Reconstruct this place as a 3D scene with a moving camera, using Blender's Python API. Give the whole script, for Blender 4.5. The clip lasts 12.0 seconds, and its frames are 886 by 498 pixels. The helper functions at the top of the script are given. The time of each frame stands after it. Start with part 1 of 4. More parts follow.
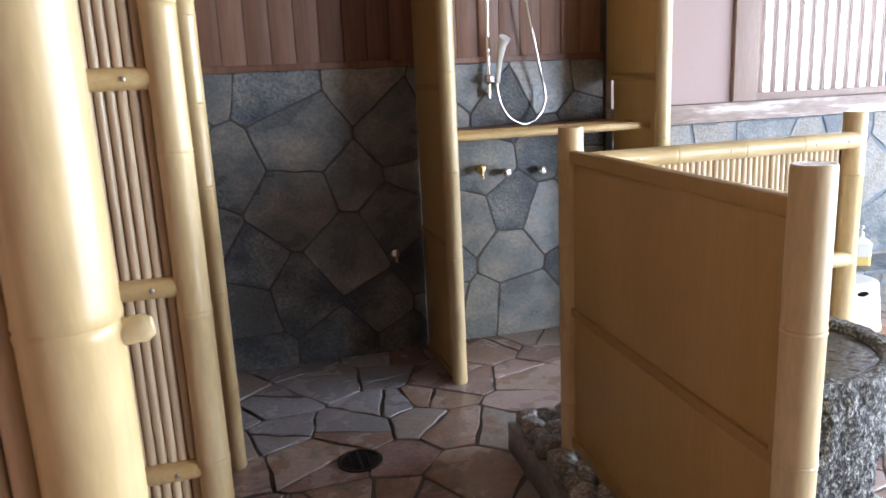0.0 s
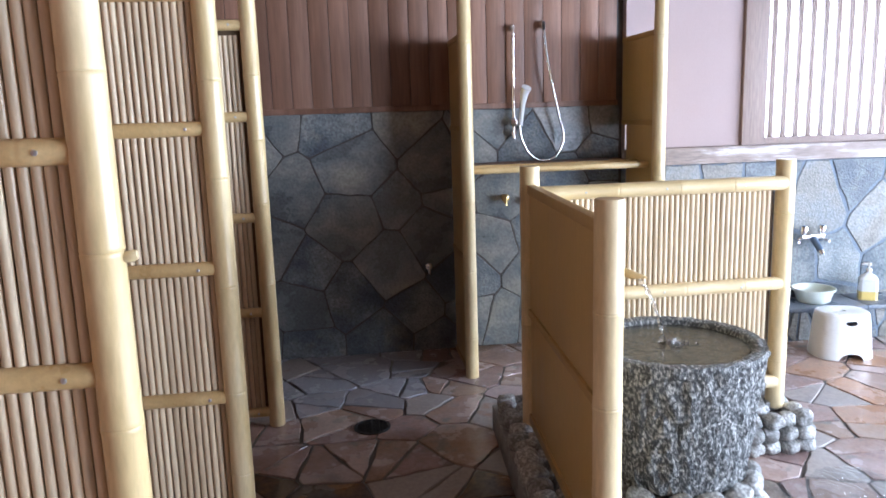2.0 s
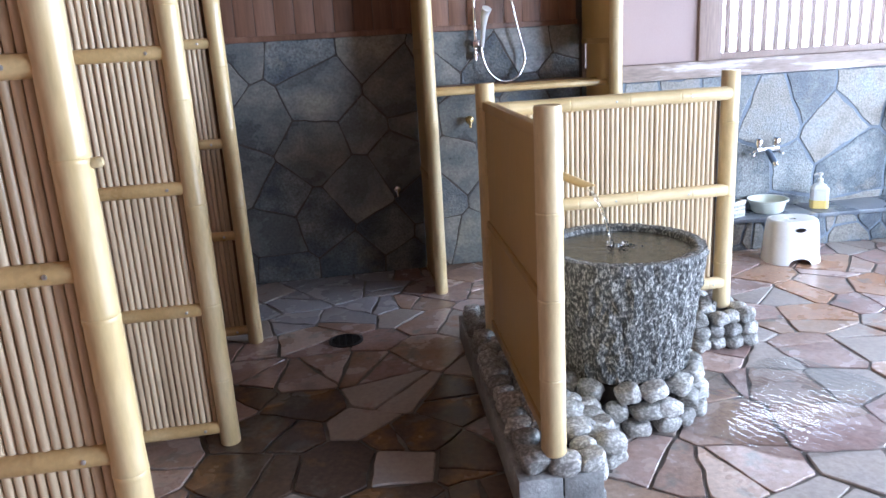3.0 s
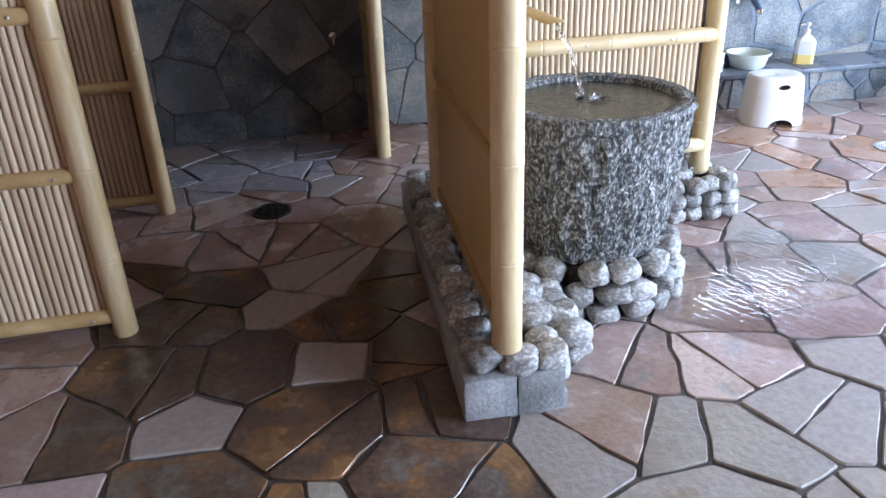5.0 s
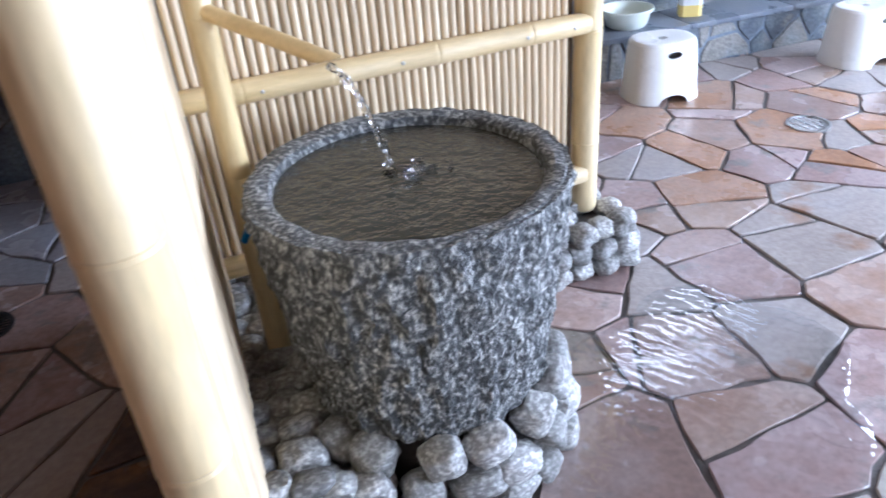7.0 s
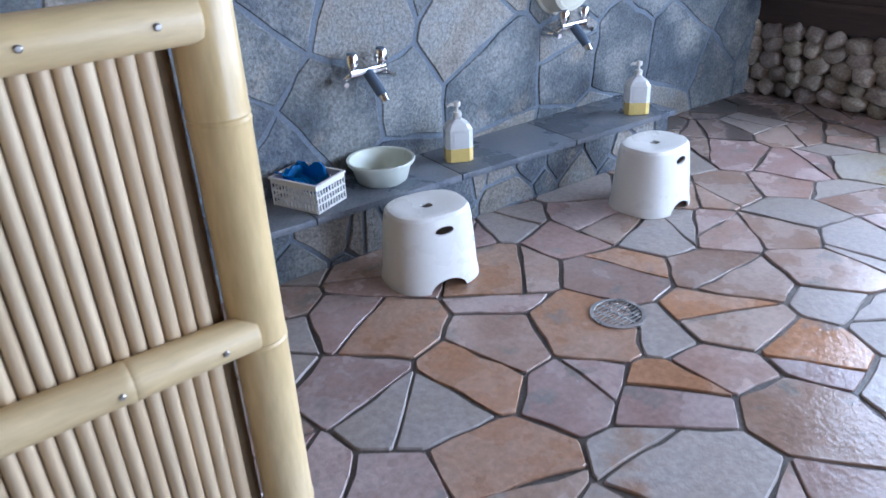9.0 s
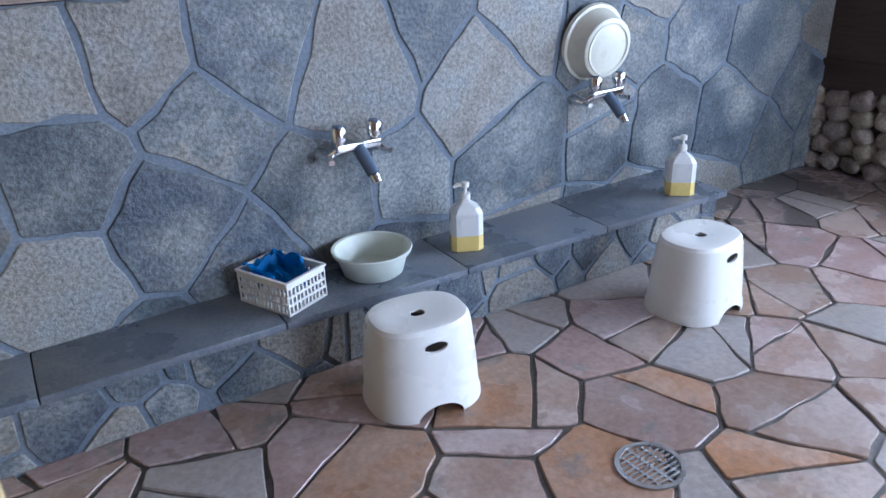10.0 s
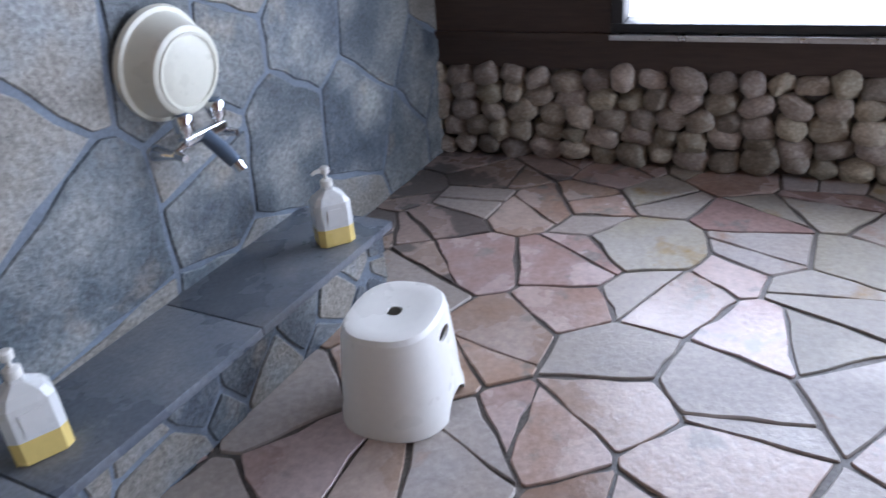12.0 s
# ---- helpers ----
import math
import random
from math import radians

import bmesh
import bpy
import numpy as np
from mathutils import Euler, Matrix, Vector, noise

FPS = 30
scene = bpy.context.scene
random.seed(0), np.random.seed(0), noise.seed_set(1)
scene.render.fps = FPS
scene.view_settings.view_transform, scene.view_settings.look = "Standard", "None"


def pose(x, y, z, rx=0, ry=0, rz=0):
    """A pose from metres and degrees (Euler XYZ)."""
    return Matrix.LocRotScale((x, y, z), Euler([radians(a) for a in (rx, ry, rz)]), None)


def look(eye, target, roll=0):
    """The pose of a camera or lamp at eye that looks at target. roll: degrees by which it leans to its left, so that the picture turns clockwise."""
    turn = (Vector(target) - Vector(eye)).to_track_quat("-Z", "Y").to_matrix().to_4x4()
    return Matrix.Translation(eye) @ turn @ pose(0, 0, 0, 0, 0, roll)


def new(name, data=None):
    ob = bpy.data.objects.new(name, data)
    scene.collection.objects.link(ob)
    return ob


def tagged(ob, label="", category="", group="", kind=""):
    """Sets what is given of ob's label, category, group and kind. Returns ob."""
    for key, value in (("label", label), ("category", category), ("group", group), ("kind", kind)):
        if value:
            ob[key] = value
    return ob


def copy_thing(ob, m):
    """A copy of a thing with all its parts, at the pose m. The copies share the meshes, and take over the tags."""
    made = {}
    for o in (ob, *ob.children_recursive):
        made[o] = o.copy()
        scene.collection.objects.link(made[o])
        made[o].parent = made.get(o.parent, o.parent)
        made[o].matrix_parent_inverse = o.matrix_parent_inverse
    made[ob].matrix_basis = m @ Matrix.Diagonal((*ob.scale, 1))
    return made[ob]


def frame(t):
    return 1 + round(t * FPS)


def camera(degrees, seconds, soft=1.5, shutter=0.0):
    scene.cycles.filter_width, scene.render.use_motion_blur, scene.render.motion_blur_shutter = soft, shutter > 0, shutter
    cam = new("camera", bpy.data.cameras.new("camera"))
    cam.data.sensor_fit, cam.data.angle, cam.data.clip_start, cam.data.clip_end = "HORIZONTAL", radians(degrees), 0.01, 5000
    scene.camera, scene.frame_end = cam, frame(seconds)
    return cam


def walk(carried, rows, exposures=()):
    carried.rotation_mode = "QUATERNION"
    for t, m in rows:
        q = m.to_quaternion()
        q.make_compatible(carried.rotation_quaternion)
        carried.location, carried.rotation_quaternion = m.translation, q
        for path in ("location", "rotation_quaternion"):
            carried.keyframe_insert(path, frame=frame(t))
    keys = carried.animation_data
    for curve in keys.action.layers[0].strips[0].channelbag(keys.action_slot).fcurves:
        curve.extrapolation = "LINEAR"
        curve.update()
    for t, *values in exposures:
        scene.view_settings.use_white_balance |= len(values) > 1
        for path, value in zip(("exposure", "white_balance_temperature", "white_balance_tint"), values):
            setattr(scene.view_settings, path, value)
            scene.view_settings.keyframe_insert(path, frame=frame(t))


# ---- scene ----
cam = camera(61.7, 12.0, shutter=0.2)
PATH = [
    (0, (-0.349, -0.449, 1.535), (0.179, 1.427, 1.09), -2.7),
    (0.5, (-0.299, -0.711, 1.608), (-0.047, 1.25, 1.302), -2.8),
    (1, (-0.178, -0.983, 1.635), (-0.155, 1.01, 1.471), -0.9),
    (1.5, (-0.066, -1.136, 1.627), (0.041, 0.85, 1.423), -1.3),
    (2, (-0.017, -1.279, 1.596), (0.229, 0.673, 1.236), -1.8),
    (2.5, (0.021, -1.376, 1.568), (0.292, 0.545, 1.083), -2.9),
    (3, (0.043, -1.466, 1.546), (0.325, 0.441, 1.01), -3.4),
    (3.5, (0.043, -1.496, 1.518), (0.282, 0.382, 0.871), -3.5),
    (3.7, (0.047, -1.464, 1.505), (0.268, 0.393, 0.795), -3.4),
    (5.5, (0.307, -0.749, 1.338), (0.698, 1.003, 0.457), -2.1),
    (6, (0.474, -0.493, 1.361), (0.785, 1.289, 0.508), -3.0),
    (6.5, (0.643, -0.277, 1.325), (0.94, 1.502, 0.46), -5.9),
    (7, (0.776, 0.011, 1.362), (1.362, 1.612, 0.317), -5.0),
    (7.5, (1.004, 0.268, 1.311), (1.907, 1.677, 0.215), -5.0),
    (7.7, (1.055, 0.377, 1.324), (2.051, 1.735, 0.245), -3.3),
    (9.3, (1.742, 1.0, 1.4), (2.805, 2.451, 0.525), -2.5),
    (9.5, (1.825, 1.066, 1.37), (2.88, 2.541, 0.528), -2.2),
    (10, (2.041, 1.242, 1.367), (3.052, 2.763, 0.552), -2.2),
    (10.5, (2.213, 1.408, 1.349), (3.196, 2.946, 0.532), -2.6),
    (11, (2.391, 1.644, 1.337), (3.556, 3.021, 0.473), -4.5),
    (11.5, (2.583, 1.796, 1.31), (3.94, 2.959, 0.413), -6.0),
    (12, (2.765, 1.94, 1.308), (4.365, 2.708, 0.386), -4.8),
]
walk(cam, [(t, look(eye, target, roll)) for t, eye, target, roll in PATH], [(0, 0.82, 5950, 14), (1.0, 0.95, 5850, 14), (2.0, 0.92, 5450, 14), (5.5, 0.8, 5300, 15), (6.5, 0.78, 5300, 16), (7.5, 0.38, 5200, 17), (9.5, -0.25, 5200, 15), (11, -0.3, 5400, 15), (12, -0.45, 5650, 18)])

# ---- light ----
world = bpy.data.worlds.new("sky")
scene.world = world
world.use_nodes = True
wn = world.node_tree
sky = wn.nodes.new("ShaderNodeTexSky")
sky.sky_type, sky.sun_disc = "NISHITA", False
sky.sun_elevation, sky.sun_rotation = radians(50), radians(130)
wn.nodes["Background"].inputs["Strength"].default_value = 0.15
wn.links.new(sky.outputs[0], wn.nodes["Background"].inputs[0])
sun = new("sun", bpy.data.lights.new("sun", "SUN"))
sun.data.energy, sun.data.angle, sun.data.color = 1.0, radians(14), (1.0, 0.96, 0.9)
sun.matrix_world = look((8, -7, 13), (0, 0, 0))


def window_lamp(eye, target, w, h, watts):
    ob = new("daylight", bpy.data.lights.new("daylight", "AREA"))
    ob.data.shape, ob.data.size, ob.data.size_y, ob.data.energy = "RECTANGLE", w, h, watts
    ob.data.color = (0.84, 0.92, 1.0)
    ob.matrix_world = look(eye, target)
    return ob


window_lamp((6.85, -0.1, 1.85), (0, -0.1, 0.9), 5.6, 2.2, 400)
window_lamp((5.0, -3.05, 1.25), (0.8, 3.3, 1.0), 1.7, 2.2, 200)
window_lamp((3.75, 3.62, 1.8), (3.75, 0, 1.5), 1.9, 0.85, 12)


# ---- materials ----
def mat(name, base, rough=0.5, var=0.12, scale=6.0, fine=60.0, bump=0.25, rand=0.0, spec=0.5, metal=0.0, stretch=(1, 1, 1),
        second=None, mix=(0.45, 0.65), rvar=0.1, hue=0.0, coat=0.0, transmission=0.0, bdist=0.004, third=None, mix3=(0.6, 0.7), sc3=1.3):
    """A surface with patches (second), stains (third), grain at two scales, relief and a shift from piece to piece."""
    m = bpy.data.materials.new(name)
    m.use_nodes = True
    nt = m.node_tree
    N, L = nt.nodes, nt.links
    b = N["Principled BSDF"]
    tc = N.new("ShaderNodeTexCoord")
    oi = N.new("ShaderNodeObjectInfo")
    off = N.new("ShaderNodeVectorMath")
    off.operation = "MULTIPLY_ADD"
    off.inputs[1].default_value = stretch
    L.new(tc.outputs["Object"], off.inputs[0])
    sc = N.new("ShaderNodeMath")
    sc.operation = "MULTIPLY"
    sc.inputs[1].default_value = 37.0
    L.new(oi.outputs["Random"], sc.inputs[0])
    L.new(sc.outputs[0], off.inputs[2])

    def noi(s, d=4.0, r=0.6):
        n = N.new("ShaderNodeTexNoise")
        n.inputs["Scale"].default_value, n.inputs["Detail"].default_value, n.inputs["Roughness"].default_value = s, d, r
        L.new(off.outputs[0], n.inputs["Vector"])
        return n

    def ramp(src, a, c, va=0.0, vc=1.0):
        r = N.new("ShaderNodeMapRange")
        r.inputs[1].default_value, r.inputs[2].default_value, r.inputs[3].default_value, r.inputs[4].default_value = a, c, va, vc
        L.new(src, r.inputs[0])
        return r.outputs[0]

    def mixc(f, a, c):
        x = N.new("ShaderNodeMix")
        x.data_type = "RGBA"
        for sock, v in ((x.inputs[0], f), (x.inputs[6], a), (x.inputs[7], c)):
            if isinstance(v, bpy.types.NodeSocket):
                L.new(v, sock)
            else:
                sock.default_value = v
        return x.outputs[2]

    big, small = noi(scale), noi(fine, 3.0)
    col = (*base, 1)
    if second:
        col = mixc(ramp(big.outputs[0], *mix), col, (*second, 1))
    if third:
        col = mixc(ramp(noi(scale * sc3, 5.0).outputs[0], *mix3), col, (*third, 1))
    hs = N.new("ShaderNodeHueSaturation")
    if isinstance(col, tuple):
        hs.inputs["Color"].default_value = col
    else:
        L.new(col, hs.inputs["Color"])
    val = N.new("ShaderNodeMath")
    val.operation = "MULTIPLY"
    L.new(ramp(big.outputs[0], 0.3, 0.7, 1 - var, 1 + var), val.inputs[0])
    L.new(ramp(small.outputs[0], 0.3, 0.7, 1 - var, 1 + var), val.inputs[1])
    val2 = N.new("ShaderNodeMath")
    val2.operation = "MULTIPLY"
    L.new(val.outputs[0], val2.inputs[0])
    L.new(ramp(oi.outputs["Random"], 0, 1, 1 - rand, 1 + rand), val2.inputs[1])
    L.new(val2.outputs[0], hs.inputs["Value"])
    if hue:
        fr = N.new("ShaderNodeMath")
        fr.operation = "FRACT"
        mu = N.new("ShaderNodeMath")
        mu.operation = "MULTIPLY"
        mu.inputs[1].default_value = 17.3
        L.new(oi.outputs["Random"], mu.inputs[0])
        L.new(mu.outputs[0], fr.inputs[0])
        L.new(ramp(fr.outputs[0], 0, 1, 1 - 8 * hue, 1 + 8 * hue), hs.inputs["Saturation"])
        L.new(ramp(fr.outputs[0], 0, 1, 0.5 - hue, 0.5 + hue), hs.inputs["Hue"])
    L.new(hs.outputs[0], b.inputs["Base Color"])
    L.new(ramp(big.outputs[0], 0.35, 0.65, max(0.02, rough - rvar), min(1, rough + rvar)), b.inputs["Roughness"])
    b.inputs["Metallic"].default_value = metal
    b.inputs["Specular IOR Level"].default_value = spec
    b.inputs["Coat Weight"].default_value = coat
    b.inputs["Coat Roughness"].default_value = 0.12
    b.inputs["Transmission Weight"].default_value = transmission
    if bump:
        bp = N.new("ShaderNodeBump")
        bp.inputs["Strength"].default_value, bp.inputs["Distance"].default_value = bump, bdist
        ad = N.new("ShaderNodeMath")
        ad.operation = "ADD"
        L.new(small.outputs[0], ad.inputs[0])
        L.new(big.outputs[0], ad.inputs[1])
        L.new(ad.outputs[0], bp.inputs["Height"])
        L.new(bp.outputs[0], b.inputs["Normal"])
    return m


BAMBOO = mat("bamboo", (0.61, 0.46, 0.22), 0.40, 0.09, 5, 90, 0.08, 0.05, stretch=(1, 1, 0.2), second=(0.67, 0.55, 0.34), mix=(0.4, 0.7))
BAMBOO_RAIL = mat("bamboo_rail", (0.55, 0.38, 0.16), 0.35, 0.08, 5, 90, 0.06, 0.05, second=(0.62, 0.46, 0.22), coat=0.05)
SLAT = mat("bamboo_slat", (0.59, 0.46, 0.29), 0.42, 0.10, 7, 110, 0.1, 0.10, stretch=(1, 1, 0.1), second=(0.68, 0.56, 0.37))
SLAT_BACK = mat("slat_backing", (0.13, 0.085, 0.04), 0.8, 0.15, 6, 60, 0.1)
BOARD = mat("yellow_board", (0.50, 0.335, 0.125), 0.42, 0.05, 3, 120, 0.05, 0.03, stretch=(1, 1, 0.1), second=(0.53, 0.37, 0.15))
BOARD_EDGE = mat("yellow_strip", (0.40, 0.26, 0.09), 0.45, 0.08, 4, 100, 0.05)
WOOD_RED = mat("red_brown_plank", (0.21, 0.105, 0.062), 0.5, 0.16, 5, 70, 0.15, 0.12, stretch=(1, 1, 0.06), second=(0.26, 0.14, 0.09))
WOOD_DARK = mat("dark_wood", (0.055, 0.034, 0.024), 0.55, 0.2, 5, 70, 0.15, 0.1, stretch=(0.1, 0.1, 1))
WOOD_GREY = mat("weathered_wood", (0.30, 0.24, 0.21), 0.7, 0.25, 9, 80, 0.4, 0.05, stretch=(0.15, 1, 1), second=(0.60, 0.57, 0.55), mix=(0.5, 0.62))
WOOD_FRAME = mat("window_wood", (0.26, 0.19, 0.16), 0.6, 0.15, 6, 80, 0.2, stretch=(1, 1, 0.1))
PINK = mat("pink_plaster", (0.38, 0.295, 0.28), 0.85, 0.05, 2, 120, 0.15, second=(0.355, 0.275, 0.26))
CEIL = mat("ceiling_wood", (0.17, 0.125, 0.10), 0.6, 0.15, 4, 60, 0.1, stretch=(0.1, 1, 1))
STONE_BLUE = mat("blue_grey_stone", (0.090, 0.112, 0.135), 0.5, 0.42, 3.5, 70, 0.9, 0.16, second=(0.17, 0.18, 0.175), mix=(0.42, 0.62), hue=0.02, bdist=0.006,
                 third=(0.22, 0.205, 0.17), mix3=(0.58, 0.72))
STONE_TAN = mat("tan_grey_stone", (0.25, 0.235, 0.205), 0.55, 0.38, 4, 75, 0.9, 0.12, second=(0.18, 0.19, 0.19), mix=(0.45, 0.65), bdist=0.006)
STONE_DARK = mat("dark_slate", (0.145, 0.16, 0.165), 0.32, 0.25, 3, 60, 0.45, 0.2, second=(0.23, 0.22, 0.19), hue=0.02)
MORTAR = mat("grey_mortar", (0.15, 0.18, 0.22), 0.75, 0.2, 6, 90, 0.4)
FLOOR_MORTAR = mat("floor_mortar", (0.105, 0.092, 0.08), 0.5, 0.3, 5, 90, 0.5)
MORTAR_DARK = mat("dark_mortar", (0.075, 0.066, 0.058), 0.6, 0.25, 6, 90, 0.5)
FLAG = mat("wet_flagstone", (0.36, 0.245, 0.20), 0.24, 0.15, 3.0, 45, 0.32, 0.16, second=(0.40, 0.32, 0.29), mix=(0.40, 0.62), rvar=0.14, hue=0.018,
           third=(0.27, 0.235, 0.21), mix3=(0.58, 0.66), sc3=2.1, bdist=0.005)
FLAG_PALE = mat("pale_flagstone", (0.34, 0.30, 0.25), 0.46, 0.14, 3.0, 45, 0.4, 0.10, second=(0.30, 0.275, 0.25), rvar=0.15, third=(0.27, 0.17, 0.08), mix3=(0.60, 0.72),
                hue=0.02, bdist=0.006)
# brown mineral stain, base darkened further to paint in the board screen's shadow
FLAG_STAIN_SHADE = mat("stained_shaded_flagstone", (0.10, 0.068, 0.05), 0.20, 0.25, 3.0, 45, 0.35, 0.2, second=(0.20, 0.11, 0.045), mix=(0.5, 0.62), third=(0.13, 0.11, 0.09), mix3=(0.56, 0.62), sc3=1.7, bdist=0.005)
FLAG_WET = mat("wet_patched_flagstone", (0.33, 0.255, 0.215), 0.3, 0.14, 3.0, 45, 0.3, 0.1, second=(0.13, 0.11, 0.10), mix=(0.50, 0.53), hue=0.01, bdist=0.005)
FLAG_ORANGE = mat("orange_flagstone", (0.42, 0.225, 0.12), 0.26, 0.18, 3.0, 45, 0.35, 0.14, second=(0.38, 0.26, 0.19), mix=(0.42, 0.62), rvar=0.14,
                  third=(0.28, 0.22, 0.18), mix3=(0.58, 0.66), sc3=2.1, bdist=0.005)
FLAG_BLUE = mat("blue_flagstone", (0.36, 0.36, 0.38), 0.26, 0.12, 3.0, 45, 0.3, 0.1, second=(0.30, 0.27, 0.27))
LEDGE = mat("ledge_slate", (0.12, 0.14, 0.17), 0.30, 0.18, 4, 80, 0.25, 0.1, second=(0.16, 0.17, 0.185), rvar=0.1)
GRANITE = mat("hewn_granite", (0.07, 0.075, 0.075), 0.5, 0.4, 95, 220, 1.0, second=(0.46, 0.46, 0.43), mix=(0.46, 0.66), bdist=0.012, stretch=(1, 1, 0.55))
GRANITE_RIM = mat("granite_rim", (0.16, 0.165, 0.16), 0.45, 0.25, 45, 150, 0.5, second=(0.33, 0.33, 0.31), mix=(0.48, 0.66))
PEBBLE = mat("river_stone", (0.25, 0.245, 0.23), 0.45, 0.22, 9, 45, 0.4, 0.38, second=(0.50, 0.50, 0.47), mix=(0.45, 0.65), hue=0.012, bdist=0.008)
PEBBLE_WARM = mat("warm_river_stone", (0.34, 0.29, 0.23), 0.6, 0.2, 9, 70, 0.5, 0.35, second=(0.42, 0.38, 0.31), hue=0.02, bdist=0.006)
CONCRETE = mat("grey_kerb_stone", (0.27, 0.28, 0.28), 0.6, 0.2, 8, 80, 0.5, 0.1, second=(0.34, 0.35, 0.35), bdist=0.006)
PLASTIC = mat("white_plastic", (0.80, 0.79, 0.74), 0.32, 0.015, 3, 50, 0.0)
PLASTIC_GREEN = mat("pale_green_plastic", (0.66, 0.70, 0.62), 0.35, 0.02, 3, 50, 0.0)
PLASTIC_SCREEN = mat("wash_bowl_plastic", (0.72, 0.71, 0.60), 0.35, 0.02, 3, 50, 0.0)
BLUE_CLOTH = mat("blue_cloth", (0.0, 0.19, 0.52), 0.6, 0.12, 14, 120, 0.3)
CHROME = mat("chrome", (0.75, 0.76, 0.78), 0.14, 0.03, 9, 60, 0.0, metal=1.0, rvar=0.06)
BRASS = mat("brass", (0.45, 0.33, 0.14), 0.3, 0.1, 9, 60, 0.0, metal=1.0)
RUBBER = mat("grey_blue_sleeve", (0.10, 0.14, 0.20), 0.45, 0.05, 9, 60, 0.0)
BLACK = mat("black_iron", (0.02, 0.02, 0.02), 0.4, 0.2, 12, 80, 0.2)
STEEL = mat("brushed_steel", (0.50, 0.50, 0.49), 0.35, 0.1, 12, 80, 0.05, metal=0.9)
LAMP_GLASS = mat("opal_glass", (0.78, 0.80, 0.78), 0.2, 0.01, 3, 50, 0.0)
SHAMPOO = mat("yellow_soap", (0.78, 0.60, 0.20), 0.25, 0.03, 8, 50, 0.0)
MILKY = mat("milky_plastic", (0.72, 0.73, 0.71), 0.3, 0.02, 8, 50, 0.0)
PAPER = mat("white_board", (0.72, 0.72, 0.70), 0.6, 0.02, 8, 50, 0.0)
GROUND = mat("garden_ground", (0.32, 0.30, 0.27), 0.9, 0.2, 0.6, 8, 0.2)
NODE_DARK = mat("bamboo_node", (0.38, 0.24, 0.08), 0.5, 0.1, 9, 60, 0.0)


def water_material(name, ripple, scale, tint):
    m = bpy.data.materials.new(name)
    m.use_nodes = True
    N, L = m.node_tree.nodes, m.node_tree.links
    b = N["Principled BSDF"]
    b.inputs["Base Color"].default_value = (*tint, 1)
    b.inputs["Roughness"].default_value = 0.04
    b.inputs["Transmission Weight"].default_value = 1.0
    b.inputs["IOR"].default_value = 1.33
    n = N.new("ShaderNodeTexWave")
    n.inputs["Scale"].default_value, n.inputs["Distortion"].default_value = scale, 6.0
    n.inputs["Detail"].default_value, n.inputs["Detail Scale"].default_value = 2.0, 1.2
    tc = N.new("ShaderNodeTexCoord")
    L.new(tc.outputs["Object"], n.inputs["Vector"])
    bp = N.new("ShaderNodeBump")
    bp.inputs["Strength"].default_value, bp.inputs["Distance"].default_value = ripple, 0.01
    L.new(n.outputs[1], bp.inputs["Height"])
    L.new(bp.outputs[0], b.inputs["Normal"])
    return m


WATER = water_material("clear_water", 0.06, 9, (1, 1, 1))


def film_material():
    """A film of water: clear, with a rippled gloss."""
    m = bpy.data.materials.new("rippling_water")
    m.use_nodes = True
    N, L = m.node_tree.nodes, m.node_tree.links
    tc = N.new("ShaderNodeTexCoord")
    n = N.new("ShaderNodeTexWave")
    n.inputs["Scale"].default_value, n.inputs["Distortion"].default_value = 8.0, 7.0
    n.inputs["Detail"].default_value, n.inputs["Detail Scale"].default_value = 2.0, 1.5
    L.new(tc.outputs["Object"], n.inputs["Vector"])
    bp = N.new("ShaderNodeBump")
    bp.inputs["Strength"].default_value, bp.inputs["Distance"].default_value = 0.10, 0.012
    L.new(n.outputs[1], bp.inputs["Height"])
    gl, tr, mx, fr = N.new("ShaderNodeBsdfGlossy"), N.new("ShaderNodeBsdfTransparent"), N.new("ShaderNodeMixShader"), N.new("ShaderNodeFresnel")
    gl.inputs["Roughness"].default_value = 0.03
    fr.inputs["IOR"].default_value = 2.0
    L.new(bp.outputs[0], gl.inputs["Normal"])
    L.new(bp.outputs[0], fr.inputs["Normal"])
    L.new(fr.outputs[0], mx.inputs[0])
    L.new(tr.outputs[0], mx.inputs[1])
    L.new(gl.outputs[0], mx.inputs[2])
    L.new(mx.outputs[0], N["Material Output"].inputs["Surface"])
    return m


RIPPLE = film_material()
DEEP = mat("dark_basin_water", (0.04, 0.042, 0.036), 0.14, 0.1, 6, 26, 0.5, rvar=0.04, bdist=0.02)
LIQUID = water_material("splash_water", 0.5, 30, (1, 1, 1))


# ---- mesh helpers ----
def mesh_of(bm, material, smooth=True, name="mesh"):
    bmesh.ops.recalc_face_normals(bm, faces=bm.faces)
    me = bpy.data.meshes.new(name)
    bm.to_mesh(me)
    bm.free()
    if smooth:
        me.polygons.foreach_set("use_smooth", [True] * len(me.polygons))
        me.set_sharp_from_angle(angle=radians(38))
    me.materials.append(material)
    return me


def part(name, bm, material, parent=None, label="", smooth=True, m=None):
    ob = new(name, mesh_of(bm, material, smooth, name) if isinstance(bm, bmesh.types.BMesh) else bm)
    ob.parent = parent
    if m is not None:
        ob.matrix_basis = m
    if label:
        ob["label"] = label
    return ob


def thing(name, m, label, category, group="", kind=""):
    ob = new(name)
    ob.empty_display_size = 0.05
    ob.matrix_basis = m
    return tagged(ob, label, category, group, kind)


